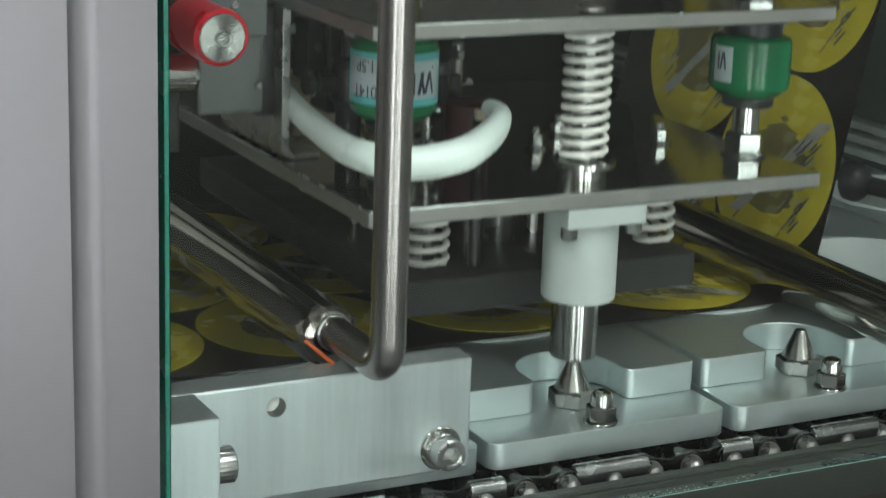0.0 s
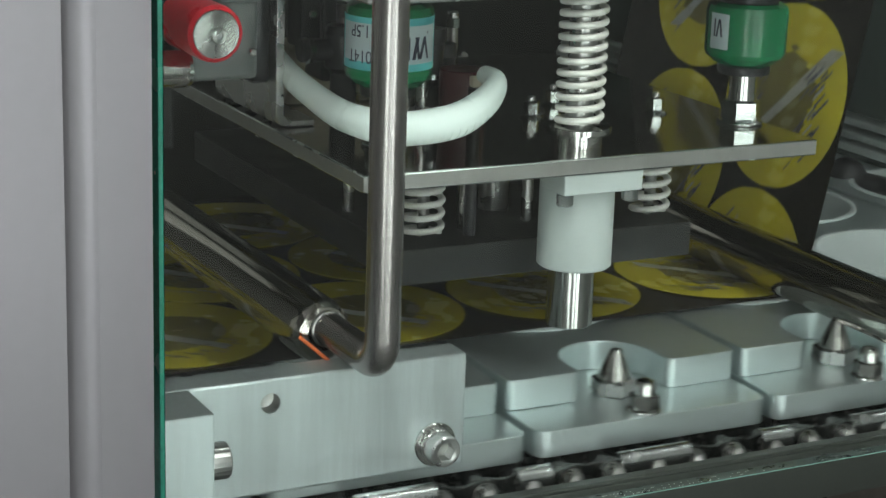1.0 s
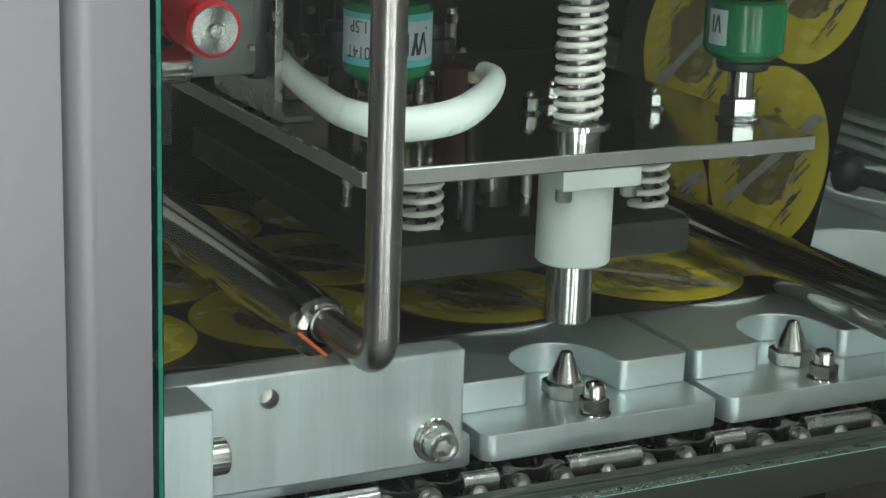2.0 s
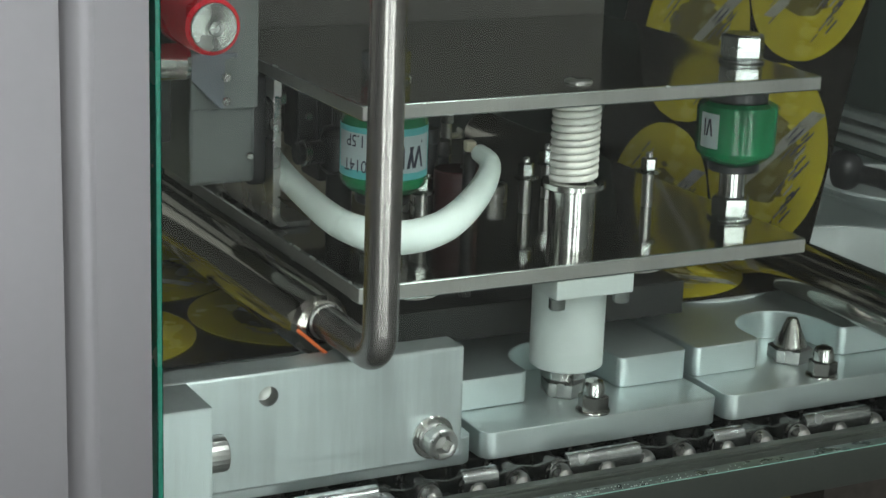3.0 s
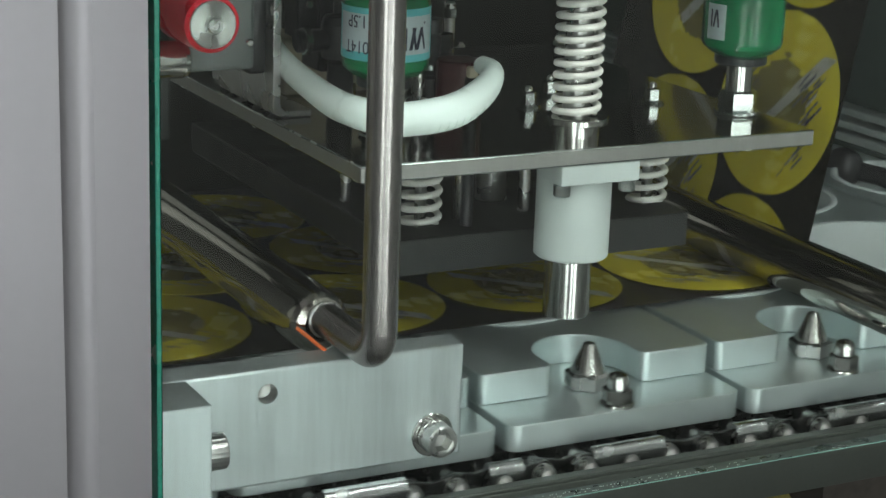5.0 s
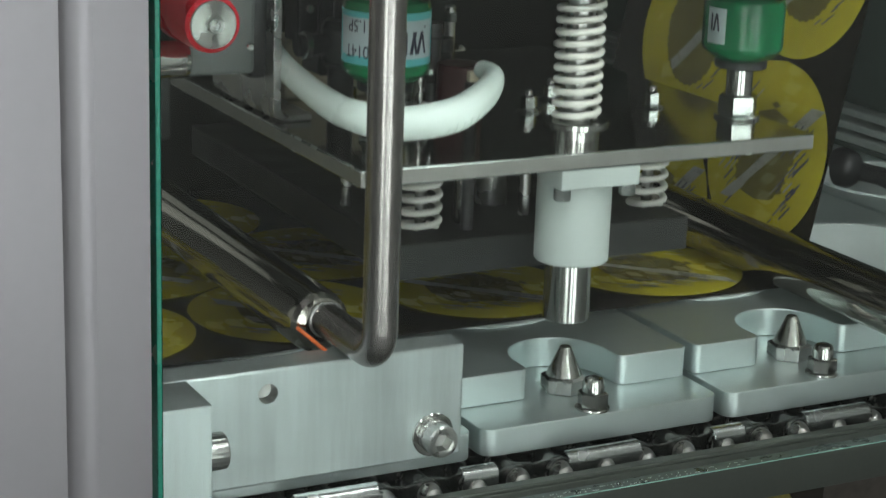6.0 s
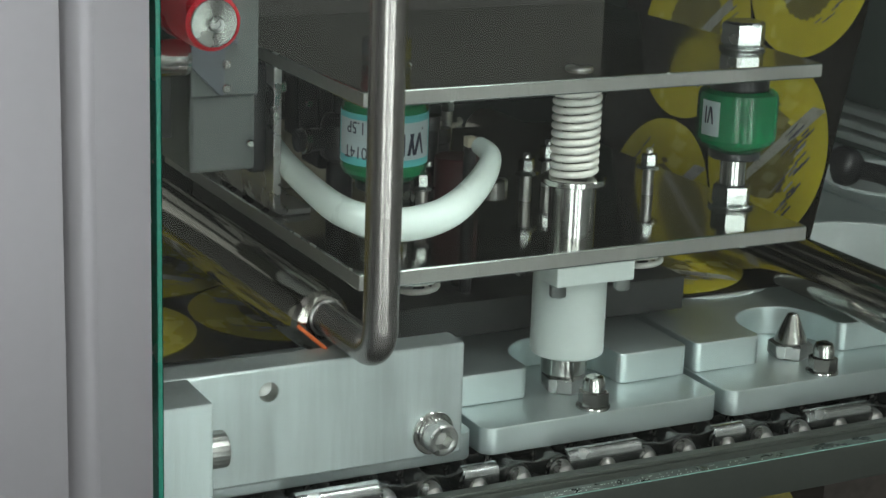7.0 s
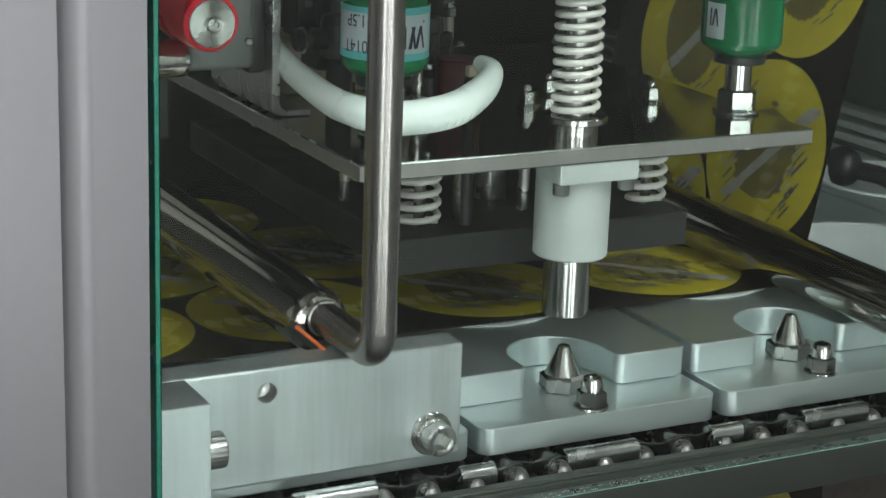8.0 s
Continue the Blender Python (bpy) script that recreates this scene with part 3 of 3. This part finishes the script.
# Yellow ring in olive, its dimness put into the colour.
part("lid_ring", lathe([(0.0180, -0.0008), (0.0398, -0.0008), (0.0398, -0.0004), (0.0180, -0.0004)], "y", (0.0410, -0.0168, -0.0600), 56), GREY_PRINT, wf, "yellow ring of a printed lid, dimmed to olive")
# Added sheet hides the cups; its dark mottling imitates the dim blur there.
structure("bed_front", box(-0.60, -0.0155, -0.19, 0.75, -0.0135, -0.0300, 0), BED, "dark sheet added below the chain to hide the cups")
solid("support_rail", box(-0.30, 0.018, -0.045, 0.55, 0.05, -0.0105, 0.001), HEATER, "dark steel support rail under the carriers", "guide rail")

# ---- the sealing head ----
HEAD_Z, GAP, LOW_T, UP_T = 0.0942, 0.0611, 0.0060, 0.0055
head = thing("sealing_head", "steel press head of two plates with green buffers and springs", "press head", pose(0, 0, HEAD_Z))


def plate(name, z, t, x0, x1, y1, label):
    p = part(name, box(x0, 0.0105, z - t, x1, y1, z, 0.0006), PLATE, head, label)
    p.data.materials.append(PLATE_EDGE)
    p.data.materials.append(NUT)
    # Bevels take the brighter nut metal, painting a highlight along the edges.
    for f in p.data.polygons:
        if abs(f.normal.z) < 0.2:
            f.material_index = 1
        elif abs(f.normal.z) < 0.97:
            f.material_index = 2
    return p


plate("lower_plate", 0, LOW_T, -0.0925, 0.0902, 0.205, "ground steel plate, mirror-like on top")
plate("upper_plate", GAP, UP_T, -0.0925, 0.0910, 0.162, "ground steel plate, mirror-like on top")

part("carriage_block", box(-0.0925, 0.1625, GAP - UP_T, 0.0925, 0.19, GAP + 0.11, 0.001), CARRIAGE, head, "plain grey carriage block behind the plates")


def sleeve():
    s = part("guide_sleeve", lathe([(0.0086, -0.0430), (0.0127, -0.0430), (0.0134, -0.0423), (0.0134, -0.0062), (0.0086, -0.0062)], n=56), WHITE, head, "white plastic guide sleeve", pose(-0.0010, 0.0275, 0))
    part("flange", box(-0.0152, -0.0165, -0.0132, 0.0166, -0.0015, -0.0061, 0.0005), WHITE, s)
    for x, y in ((-0.0125, -0.0125), (0.0140, -0.0125)):
        part("nut", hexa(0.0052, 0.0044, at=(x, y, -0.0176), phase=0.3), NUT, s, "small steel nut")


sleeve()
pin = part("locating_pin", lathe([(0, 0.0), (0.0050, 0.0), (0.0052, -0.0012), (0.0078, -0.0012), (0.0084, -0.0006), (0.0084, 0.0690), (0.0082, 0.0694), (0.0112, 0.0694), (0.0115, 0.0697), (0.0115, 0.0715), (0.0112, 0.0718), (0, 0.0728)][::1], n=48), TURNED, head, "turned steel pin with a flange")
PIN_REST, PIN_X = 0.0306 - HEAD_Z, -0.0026
part("spring_guide", rod(0.0050, GAP + 0.002, at=(PIN_X, 0.0262, -0.001), n=28), STEEL_DARK, head)


def coil(r, wire, pitch):
    return mesh_of(sweep([(r * math.cos(2 * math.pi * i / 30), r * math.sin(2 * math.pi * i / 30), pitch * (i / 30 - 0.5)) for i in range(31)], wire, 20), "spring_coil", SPRING)


main_coil = coil(0.0076, 0.00118, 0.0037)
MAIN_N, LOW_N = 11, 7
MAIN_COILS = [part("spring_coil", main_coil, SPRING, head) for i in range(MAIN_N)]
low_coil = coil(0.0069, 0.00118, 0.0044)
LOW_AT = [(-0.0398, 0.0711), (0.0593, 0.0716), (-0.0292, 0.2438), (0.0593, 0.2438)]
LOW_COILS = [(part("spring_coil", low_coil, SPRING, head), i, x, y) for x, y in LOW_AT for i in range(LOW_N)]

press = part("press_plate", box(-0.0570, 0.0550, 0, 0.0684, 0.270, 0.0135, 0.0008), HEATER, head, "dark coated sealing plate")
PRESS_REST = 0.0405 - HEAD_Z
NUT_H = HEAD_Z - 0.0405 + 0.0011
for x, y, hgt in ((0.0085, 0.0790, NUT_H), (0.0285, 0.0970, NUT_H), (0.0593, 0.0716, NUT_H), (-0.0398, 0.0711, NUT_H), (-0.0292, 0.2438, NUT_H), (-0.0200, 0.0760, NUT_H), (-0.050, 0.115, NUT_H)):
    s = part("stem", rod(0.0034 if abs(x + 0.0200) < 1e-4 else 0.0022, hgt - 0.0125, at=(0, 0, 0.0130), n=24), TURNED if abs(x + 0.0200) < 1e-4 else STEEL_DARK, press, "thin steel stem with a nut", pose(x, y, 0))
    part("nut", hexa(0.0056, 0.0048, at=(0, 0, 0), phase=0.717), NUT, press, at=pose(x, y, hgt))
    part("stem_tip", rod(0.0014, 0.0022, at=(0, 0, 0.0047), n=16), STEEL_DARK, press, at=pose(x, y, hgt))
    part("washer", rod(0.0050, 0.0011, n=32), NUT, press, at=pose(x, y, hgt - 0.0012))


part("guide_bush", rod(0.0098, 0.0185, at=(0.0055, 0.100, -LOW_T - 0.0185), n=40), STEEL_DARK, head, "dull steel guide bush under the plate")
part("guide_shaft", rod(0.0062, 0.034, at=(0.0055, 0.100, 0.0130), n=32), STEEL_DARK, press, "dull steel guide shaft")


def buffer(x, y, z0, z1):
    R = 0.0152
    b = part("buffer", lathe([(0, z0), (0.0090, z0), (0.0118, z0 + 0.0012), (R - 0.0006, z0 + 0.0036), (R, z0 + 0.0052), (R, z1 - 0.0030), (R - 0.0006, z1 - 0.0012), (R - 0.0030, z1), (0, z1)], n=120), GREEN, head, "green plastic buffer cylinder", pose(x, y, 0))
    part("foot_ring", rod(0.0098, 0.0034, at=(0, 0, z0 - 0.0033), n=40), BLACK, b, "black ring")
    part("stud", rod(0.0050, z0 - 0.0015, at=(0, 0, 0.0015), n=32), STEEL, b)
    part("nut", hexa(0.0132, 0.0078, at=(0, 0, 0.0014), phase=0.717), NUT, b)
    part("washer", rod(0.0088, 0.0014, n=40), NUT, b)
    part("collar", rod(0.0112, GAP - UP_T - z1 + 0.0002, at=(0, 0, z1 - 0.0001), n=36), BLACK, b)
    part("top_nut", hexa(0.0148, 0.0092, at=(0, 0, GAP + 0.0014), phase=0.717), NUT, b)
    part("top_washer", rod(0.0088, 0.0014, at=(0, 0, GAP), n=40), NUT, b)
    return b


def wrap(b, a0, a1, z0, z1, material, name, r=0.01440):
    """A curved label patch round a buffer, between two angles in degrees."""
    tmp = bmesh.new()
    n = max(6, int(abs(a1 - a0) / 3))
    lo, hi = [], []
    for i in range(n + 1):
        a = radians(a0 + (a1 - a0) * i / n)
        lo.append(tmp.verts.new((r * math.cos(a), r * math.sin(a), z0)))
        hi.append(tmp.verts.new((r * math.cos(a), r * math.sin(a), z1)))
    for i in range(n):
        tmp.faces.new((lo[i], lo[i + 1], hi[i + 1], hi[i]))
    bmesh.ops.solidify(tmp, geom=tmp.faces[:], thickness=0.0002)
    return part(name, tmp, material, b)


def words(b, text, a, z, size):
    """Upside-down lettering bent round a buffer."""
    cu = bpy.data.curves.new("print", "FONT")
    cu.body, cu.size, cu.extrude, cu.align_x = text, size, 0.00004, "CENTER"
    tmp = bpy.data.objects.new("print", cu)
    me = bpy.data.meshes.new_from_object(tmp)
    bpy.data.objects.remove(tmp)
    r = 0.01552
    for v in me.vertices:
        ang = radians(a) - 0.80 * v.co.x / r
        v.co = ((r + v.co.z) * math.cos(ang), (r + v.co.z) * math.sin(ang), z - v.co.y)
    me.materials.append(INK)
    part("print", me, INK, b)


def slant(b, a0, a1, z0, z1, w, name="mark_bar", r=0.01552):
    """A thin slanting bar of print round a buffer, w degrees wide."""
    tmp = bmesh.new()
    v = [tmp.verts.new((r * math.cos(radians(a)), r * math.sin(radians(a)), z)) for a, z in ((a0, z0), (a0 + w, z0), (a1 + w, z1), (a1, z1))]
    tmp.faces.new(v)
    bmesh.ops.solidify(tmp, geom=tmp.faces[:], thickness=0.0001)
    part(name, tmp, INK, b)


bl = buffer(-0.0657, 0.050, 0.0212, 0.0505)
wrap(bl, 150, 380, 0.0285, 0.0465, LABEL, "label_band", 0.01530)
wrap(bl, 170, 246, 0.0315, 0.0445, LABEL_WHITE, "label_field", 0.01540)
wrap(bl, 258, 320, 0.0310, 0.0440, LABEL_WHITE, "label_field", 0.01540)
words(bl, "1.5P", 205, 0.0438, 0.0060)
words(bl, "014T", 204, 0.0352, 0.0062)
for a0, a1, w in ((267, 267, 5), (275, 281, 5), (284, 279, 4), (285, 293, 5), (300, 293, 4)):
    slant(bl, a0, a1, 0.0326, 0.0402, w)
slant(bl, 268, 268, 0.0411, 0.0420, 34, "print_bar")
br = buffer(0.0800, 0.0450, 0.0225, 0.0462)
wrap(br, 176, 209, 0.0294, 0.0426, LABEL_WHITE, "label_field", 0.01530)
for a0, a1 in ((184, 184), (188, 192), (197, 193)):
    slant(br, a0, a1, 0.0340, 0.0405, 3)


def hose():
    k = [(-0.0850, 0.110, 0.024), (-0.0848, 0.092, 0.0186), (-0.0845, 0.070, 0.0148), (-0.0845, 0.047, 0.0128), (-0.0808, 0.031, 0.0122), (-0.0732, 0.0255, 0.0113), (-0.0603, 0.0250, 0.0121),
         (-0.0472, 0.030, 0.0148), (-0.0312, 0.042, 0.0206), (-0.0232, 0.050, 0.0276), (-0.0226, 0.060, 0.0300)]
    wide = (0.0042, 0.0044, 0.0047, 0.0052, 0.0056, 0.0058, 0.0058, 0.0055, 0.0048, 0.0038, 0.0032)
    radii = [wide[i] + (wide[i + 1] - wide[i]) * q / 8 for i in range(len(k) - 1) for q in range(8)] + [wide[-1]]
    pts = []
    for i in range(len(k) - 1):
        a, b, c, d = (Vector(k[max(0, min(len(k) - 1, j))]) for j in (i - 1, i, i + 1, i + 2))
        for s in range(8):
            u = s / 8
            pts.append(0.5 * ((2 * b) + (c - a) * u + (2 * a - 5 * b + 4 * c - d) * u * u + (3 * b - a - 3 * c + d) * u ** 3))
    pts.append(Vector(k[-1]))
    still = 44
    hose_run = part("hose", sweep(pts[:still + 1], radii[:still + 1], 28), HOSE, head, "milky white silicone hose hanging in a bow")
    for i in range(still, len(pts) - 1, 2):
        f = (i - still) / (len(pts) - 1 - still)
        a, b = max(i - 2, 0), min(i + 3, len(pts))
        HOSE_PIECES.append((part("hose_piece", sweep(pts[a:b], radii[a:b], 28), HOSE, hose_run), f * f * (3 - 2 * f)))
    part("hose_fitting", rod(0.0085, 0.020, at=(-0.0230, 0.076, 0.0005), n=36), MAROON, head, "maroon sleeve behind the hose")
    tip = part("fitting_tip", box(-0.0245, 0.0650, 0.0690, -0.0207, 0.0690, 0.0730, 0.0006), BRASS, press, "pale fitting block")
    part("tip_stem", rod(0.0024, 0.0560, at=(-0.0226, 0.0670, 0.0130), n=20), BLACK, tip)


HOSE_PIECES = []
HOSE_DROP = 0.0088


def fittings():
    """The valve and small fittings between the plates."""
    v = part("valve", lathe([(0, 0.0), (0.0045, 0.0), (0.0048, 0.003), (0.0048, 0.019), (0.0070, 0.021), (0.0072, 0.033), (0.0060, 0.036), (0.0030, 0.037), (0.0030, 0.044), (0, 0.044)], n=32), BLACK, head, "black plastic valve body", pose(-0.0655, 0.088, 0.0003))
    part("side_port", rod(0.0042, 0.016, "x", (-0.0175, 0, 0.0275), 0.0006, 28), BLACK, v, "black side port")
    part("port_ring", lathe([(0.0043, 0), (0.0049, 0.0003), (0.0049, 0.0024), (0.0043, 0.0027)], "x", (-0.0150, 0, 0.0275), 28), NUT, v, "bright ring")
    part("terminal_block", box(-0.072, 0.125, 0.0003, -0.036, 0.150, 0.0220, 0.0012), CREAM, head, "cream terminal block")
    sol = part("solenoid", box(-0.0716, 0.0930, 0.0150, -0.0612, 0.110, 0.0540, 0.0012), BLACK, head, "black solenoid coil body")
    part("coil_cap", box(-0.0795, 0.0945, 0.0270, -0.0717, 0.108, 0.0500, 0.0010), BLACK, sol)
    part("screw", rod(0.0016, 0.0020, "y", (-0.0755, 0.0926, 0.0400), 0.0004, 20), NUT, sol, "bright screw")
    part("plug_tip", rod(0.0022, 0.0060, "x", (-0.0612, 0.0990, 0.0300), 0.0005, 20), BRASS, sol, "pale plug tip")
    for x, y, h in ((-0.0300, 0.0860, 0.034), (-0.0190, 0.0980, 0.026)):
        c = part("hose_connector", lathe([(0, 0), (0.0046, 0), (0.0046, 0.012), (0.0036, 0.013), (0.0036, h - 0.006), (0.0044, h - 0.005), (0.0040, h), (0, h)], n=28), BLACK, head, "black hose connector with a bright ring", pose(x, y, 0.0003))
        part("ring", lathe([(0.0037, 0), (0.0042, 0.0003), (0.0042, 0.0020), (0.0037, 0.0023)], at=(0, 0, 0.0150), n=24), NUT, c)
    part("stop_pad", box(-0.0780, 0.0590, 0.0492, -0.0722, 0.0660, GAP - UP_T - 0.0001, 0.0006), WHITE, head, "white stop pad under the upper plate")
    part("bracket_bolt", hexa(0.0058, 0.0042, "x", (-0.0884, 0.0960, 0.0470)), NUT, head, "bright bolt on the bracket")
    for x, y, h in ((-0.0385, 0.078, 0.030), (-0.0345, 0.096, 0.043), (-0.0100, 0.110, 0.036)):
        p = part("stay_post", rod(0.0021, h, at=(0, 0, 0.0002), n=20), STEEL_DARK, head, "thin steel stay with a nut", pose(x, y, 0))
        part("nut", hexa(0.0048, 0.0038, at=(0, 0, h - 0.006), phase=0.2), NUT, p)


hose()
fittings()


def side_bracket():
    x, y0, y1 = -0.0885, 0.0880, 0.150
    o = [(0.0, 0.060), (-0.0030, 0.060), (-0.0030, 0.004), (-0.0020, 0.0012), (0.0010, 0.0), (0.0120, 0.0), (0.0120, 0.0022), (0.0016, 0.0022), (0.0, 0.0042)]
    part("side_bracket", shifted(turned(prism(o[::-1], 0, y1 - y0, 0.0003)), (x, y0, 0.0003)), STEEL_DARK, head, "folded sheet steel bracket")


def shifted(bm, v):
    bmesh.ops.translate(bm, vec=v, verts=bm.verts)
    return bm


side_bracket()
a = part("actuator", box(-0.1235, 0.088, 0.0185, -0.0985, 0.13, 0.140, 0.0016, 2), ACTUATOR, head, "grey anodised actuator body on the plate's side")
part("ledge", box(-0.1236, 0.0865, 0.046, -0.0980, 0.0882, 0.140, 0.0008), ACTUATOR, a)
part("side_block", box(-0.0984, 0.0950, 0.0150, -0.0905, 0.122, 0.0560, 0.0024, 3), BLACK, a, "black plastic end block")
part("block_screw", rod(0.0014, 0.0020, "y", (-0.1012, 0.0856, 0.0285), 0.0004, 24), STEEL, a, "small bright screw")
gusset = turned(prism([(-0.1240, 0.0665), (-0.1240, 0.0575), (-0.1135, 0.0470), (-0.1120, 0.0470), (-0.1115, 0.0640), (-0.1080, 0.0655), (-0.1070, 0.0645), (-0.1068, 0.0665)], 0, 0.0016, 0.0002))
part("gusset_plate", shifted(gusset, (0, 0.0840, 0.0)), ZINC, a, "cut sheet steel gusset")
for z in (0.0495, 0.0580):
    part("screw", rod(0.0016, 0.002, "y", (-0.1112, 0.0830, z), 0.0004, 20), STEEL_DARK, a)

# ---- knob and cylinder beside the head ----
k = thing("stop_bumper", "red rubber bumper with a bright turned steel face", "bumper", pose(-0.1284, 0.050, 0.1358))
part("grip", lathe([(0.0070, 0.0), (0.0084, 0.0), (0.0095, 0.0012), (0.0098, 0.004), (0.0098, 0.0350), (0.0088, 0.037), (0, 0.037)], "y", n=56), RED, k)
part("face", lathe([(0, -0.0022), (0.0012, -0.0022), (0.0014, -0.0030), (0.0024, -0.0030), (0.0028, -0.0024), (0.0028, -0.0004), (0.0078, -0.0004), (0.0083, 0.0002), (0.0083, 0.002)], "y", n=48), FACE, k, "turned steel face with a centre stud")
c = thing("stop_cylinder", "short chromed cylinder beside the red bumper", "cylinder", pose(-0.1285, 0.070, 0.1212))
part("barrel", lathe([(0, -0.034), (0.0064, -0.034), (0.0064, -0.004), (0.0058, -0.0024), (0.0030, -0.0016), (0, -0.0016)], "x", n=44), STEEL, c)
part("mount", box(-0.020, 0.010, -0.030, -0.004, 0.05, 0.05, 0.001), HEATER, c)

# ---- far things behind the head ----
sf = thing("side_frame", "folded stainless frame beside the cup lanes", "machine frame", pose(0.33, 0, 0))
part("ledge", box(0.0, 0.10, 0.004, 0.05, 0.60, 0.0150, 0.001), PANEL, sf)
for z in (0.0155, 0.0215, 0.0280):
    part("lip", box(-0.003 + (z - 0.0155) * 0.6, 0.10, z, 0.030, 0.60, z + 0.0042, 0.0012), LIP, sf, "bright folded stainless lip")
part("upright", box(0.012, 0.10, 0.0330, 0.016, 0.60, 0.20, 0.001), PANEL, sf, "grey-green upright sheet")
lv = thing("clamp_lever", "black plastic clamp lever with a ball end", "lever", pose(0.300, 0.246, 0.0105))
part("ball", lathe([(0.011 * math.sin(i * math.pi / 12), -0.011 * math.cos(i * math.pi / 12)) for i in range(13)], n=28), BLACK, lv)
part("arm", sweep([(0, 0, 0), (0.012, -0.016, -0.002), (0.022, -0.060, -0.008)], 0.0050, 20), BLACK, lv)
solid("lane_plate", box(0.14, 0.03, -0.03, 0.60, 0.60, -0.022, 0.001), PANEL, "grey-green sheet under the cup lanes", "machine sheet")


# ---- what moves ----
HEAD_PATH = [(0.0, -10.6), (0.1, -3.7), (0.2, -0.9), (0.3, 0.0), (1.7, 0.0), (2.0, 0.0), (2.1, -1.5), (2.2, -13.0), (2.3, -25.0), (2.4, -33.2), (2.5, -35.2), (2.8, -39.6), (3.2, -40.2), (3.5, -40.2),
             (3.6, -35.5), (3.7, -29.8), (3.8, -18.0), (3.9, -10.8), (4.0, -2.4), (4.1, -0.4), (4.2, 0.0), (5.9, 0.0), (6.0, -1.5), (6.1, -13.0), (6.2, -25.0), (6.3, -33.0), (6.5, -34.2),
             (6.8, -36.4), (7.0, -37.0), (7.4, -37.2), (7.5, -33.0), (7.6, -28.5), (7.7, -18.0), (7.8, -10.4), (7.9, -2.3), (8.0, 0.0)]
INDEX = [(0.0, 0.0), (0.3, 0.01), (0.4, 0.053), (0.5, 0.126), (0.6, 0.235), (0.7, 0.362), (0.8, 0.520), (0.9, 0.672), (1.0, 0.798), (1.1, 0.898), (1.2, 0.95), (1.3, 0.985), (1.4, 1.0)]
FEED = [(0.0, 0.0), (0.3, 0.02), (0.4, 0.08), (0.5, 0.17), (0.6, 0.27), (0.7, 0.37), (0.8, 0.46), (0.9, 0.55), (1.0, 0.64), (1.1, 0.73), (1.2, 0.80), (1.3, 0.86), (1.4, 0.92), (1.5, 0.97), (1.65, 1.0)]
PATH_X = INDEX + [(1.7, 1.0)] + [(t + 3.9, 1 + v) for t, v in INDEX] + [(5.8, 2.0), (8.0, 2.0)]
PATH_FILM = FEED + [(1.9, 1.0)] + [(t + 3.9, 1 + v) for t, v in FEED] + [(5.8, 2.0), (8.0, 2.0)]
PIN_STOP, PRESS_STOP = -0.0225, -0.0265


def motions():
    walk(head, [(t, pose(0, 0, HEAD_Z + 0.001 * d)) for t, d in HEAD_PATH])
    pin_up = [(t, max(0.0, PIN_STOP - 0.001 * d)) for t, d in HEAD_PATH]
    press_up = [(t, max(0.0, PRESS_STOP - 0.001 * d)) for t, d in HEAD_PATH]
    walk(pin, [(t, pose(PIN_X, 0.0262, PIN_REST + u)) for t, u in pin_up])
    walk(press, [(t, pose(0, 0, PRESS_REST + u)) for t, u in press_up])
    top = GAP - UP_T - 0.0016
    for i, ob in enumerate(MAIN_COILS):
        f = (i + 0.5) / MAIN_N
        walk(ob, [(t, pose(PIN_X, 0.0262, (PIN_REST + 0.0718 + u) * (1 - f) + top * f)) for t, u in pin_up])
    for ob, i, x, y in LOW_COILS:
        f = (i + 0.5) / LOW_N
        walk(ob, [(t, pose(x, y, (PRESS_REST + 0.0135 + u) * (1 - f) - LOW_T * f)) for t, u in press_up])
    for ob, f in HOSE_PIECES:
        walk(ob, [(t, pose(0, 0, -HOSE_DROP * f * max(0.0, 1.0 - u / 0.0137))) for t, u in press_up])
    for ob, x in CARRIERS:
        walk(ob, [(t, pose(x - PITCH_C * v, 0, 0)) for t, v in PATH_X])
    for ob, x, y in CUPS:
        walk(ob, [(t, pose(x - PITCH_C * v, y, 0.0092)) for t, v in PATH_X])
    walk(chain, [(t, pose(CHAIN_AT[0] - PITCH_C * v, CHAIN_AT[1], CHAIN_AT[2])) for t, v in PATH_X])
    for ob, d, y in LID_WHOLE + LID_STRIPS:
        walk(ob, [(t, on_film(d - PITCH_FILM * v, y)) for t, v in PATH_FILM])


motions()
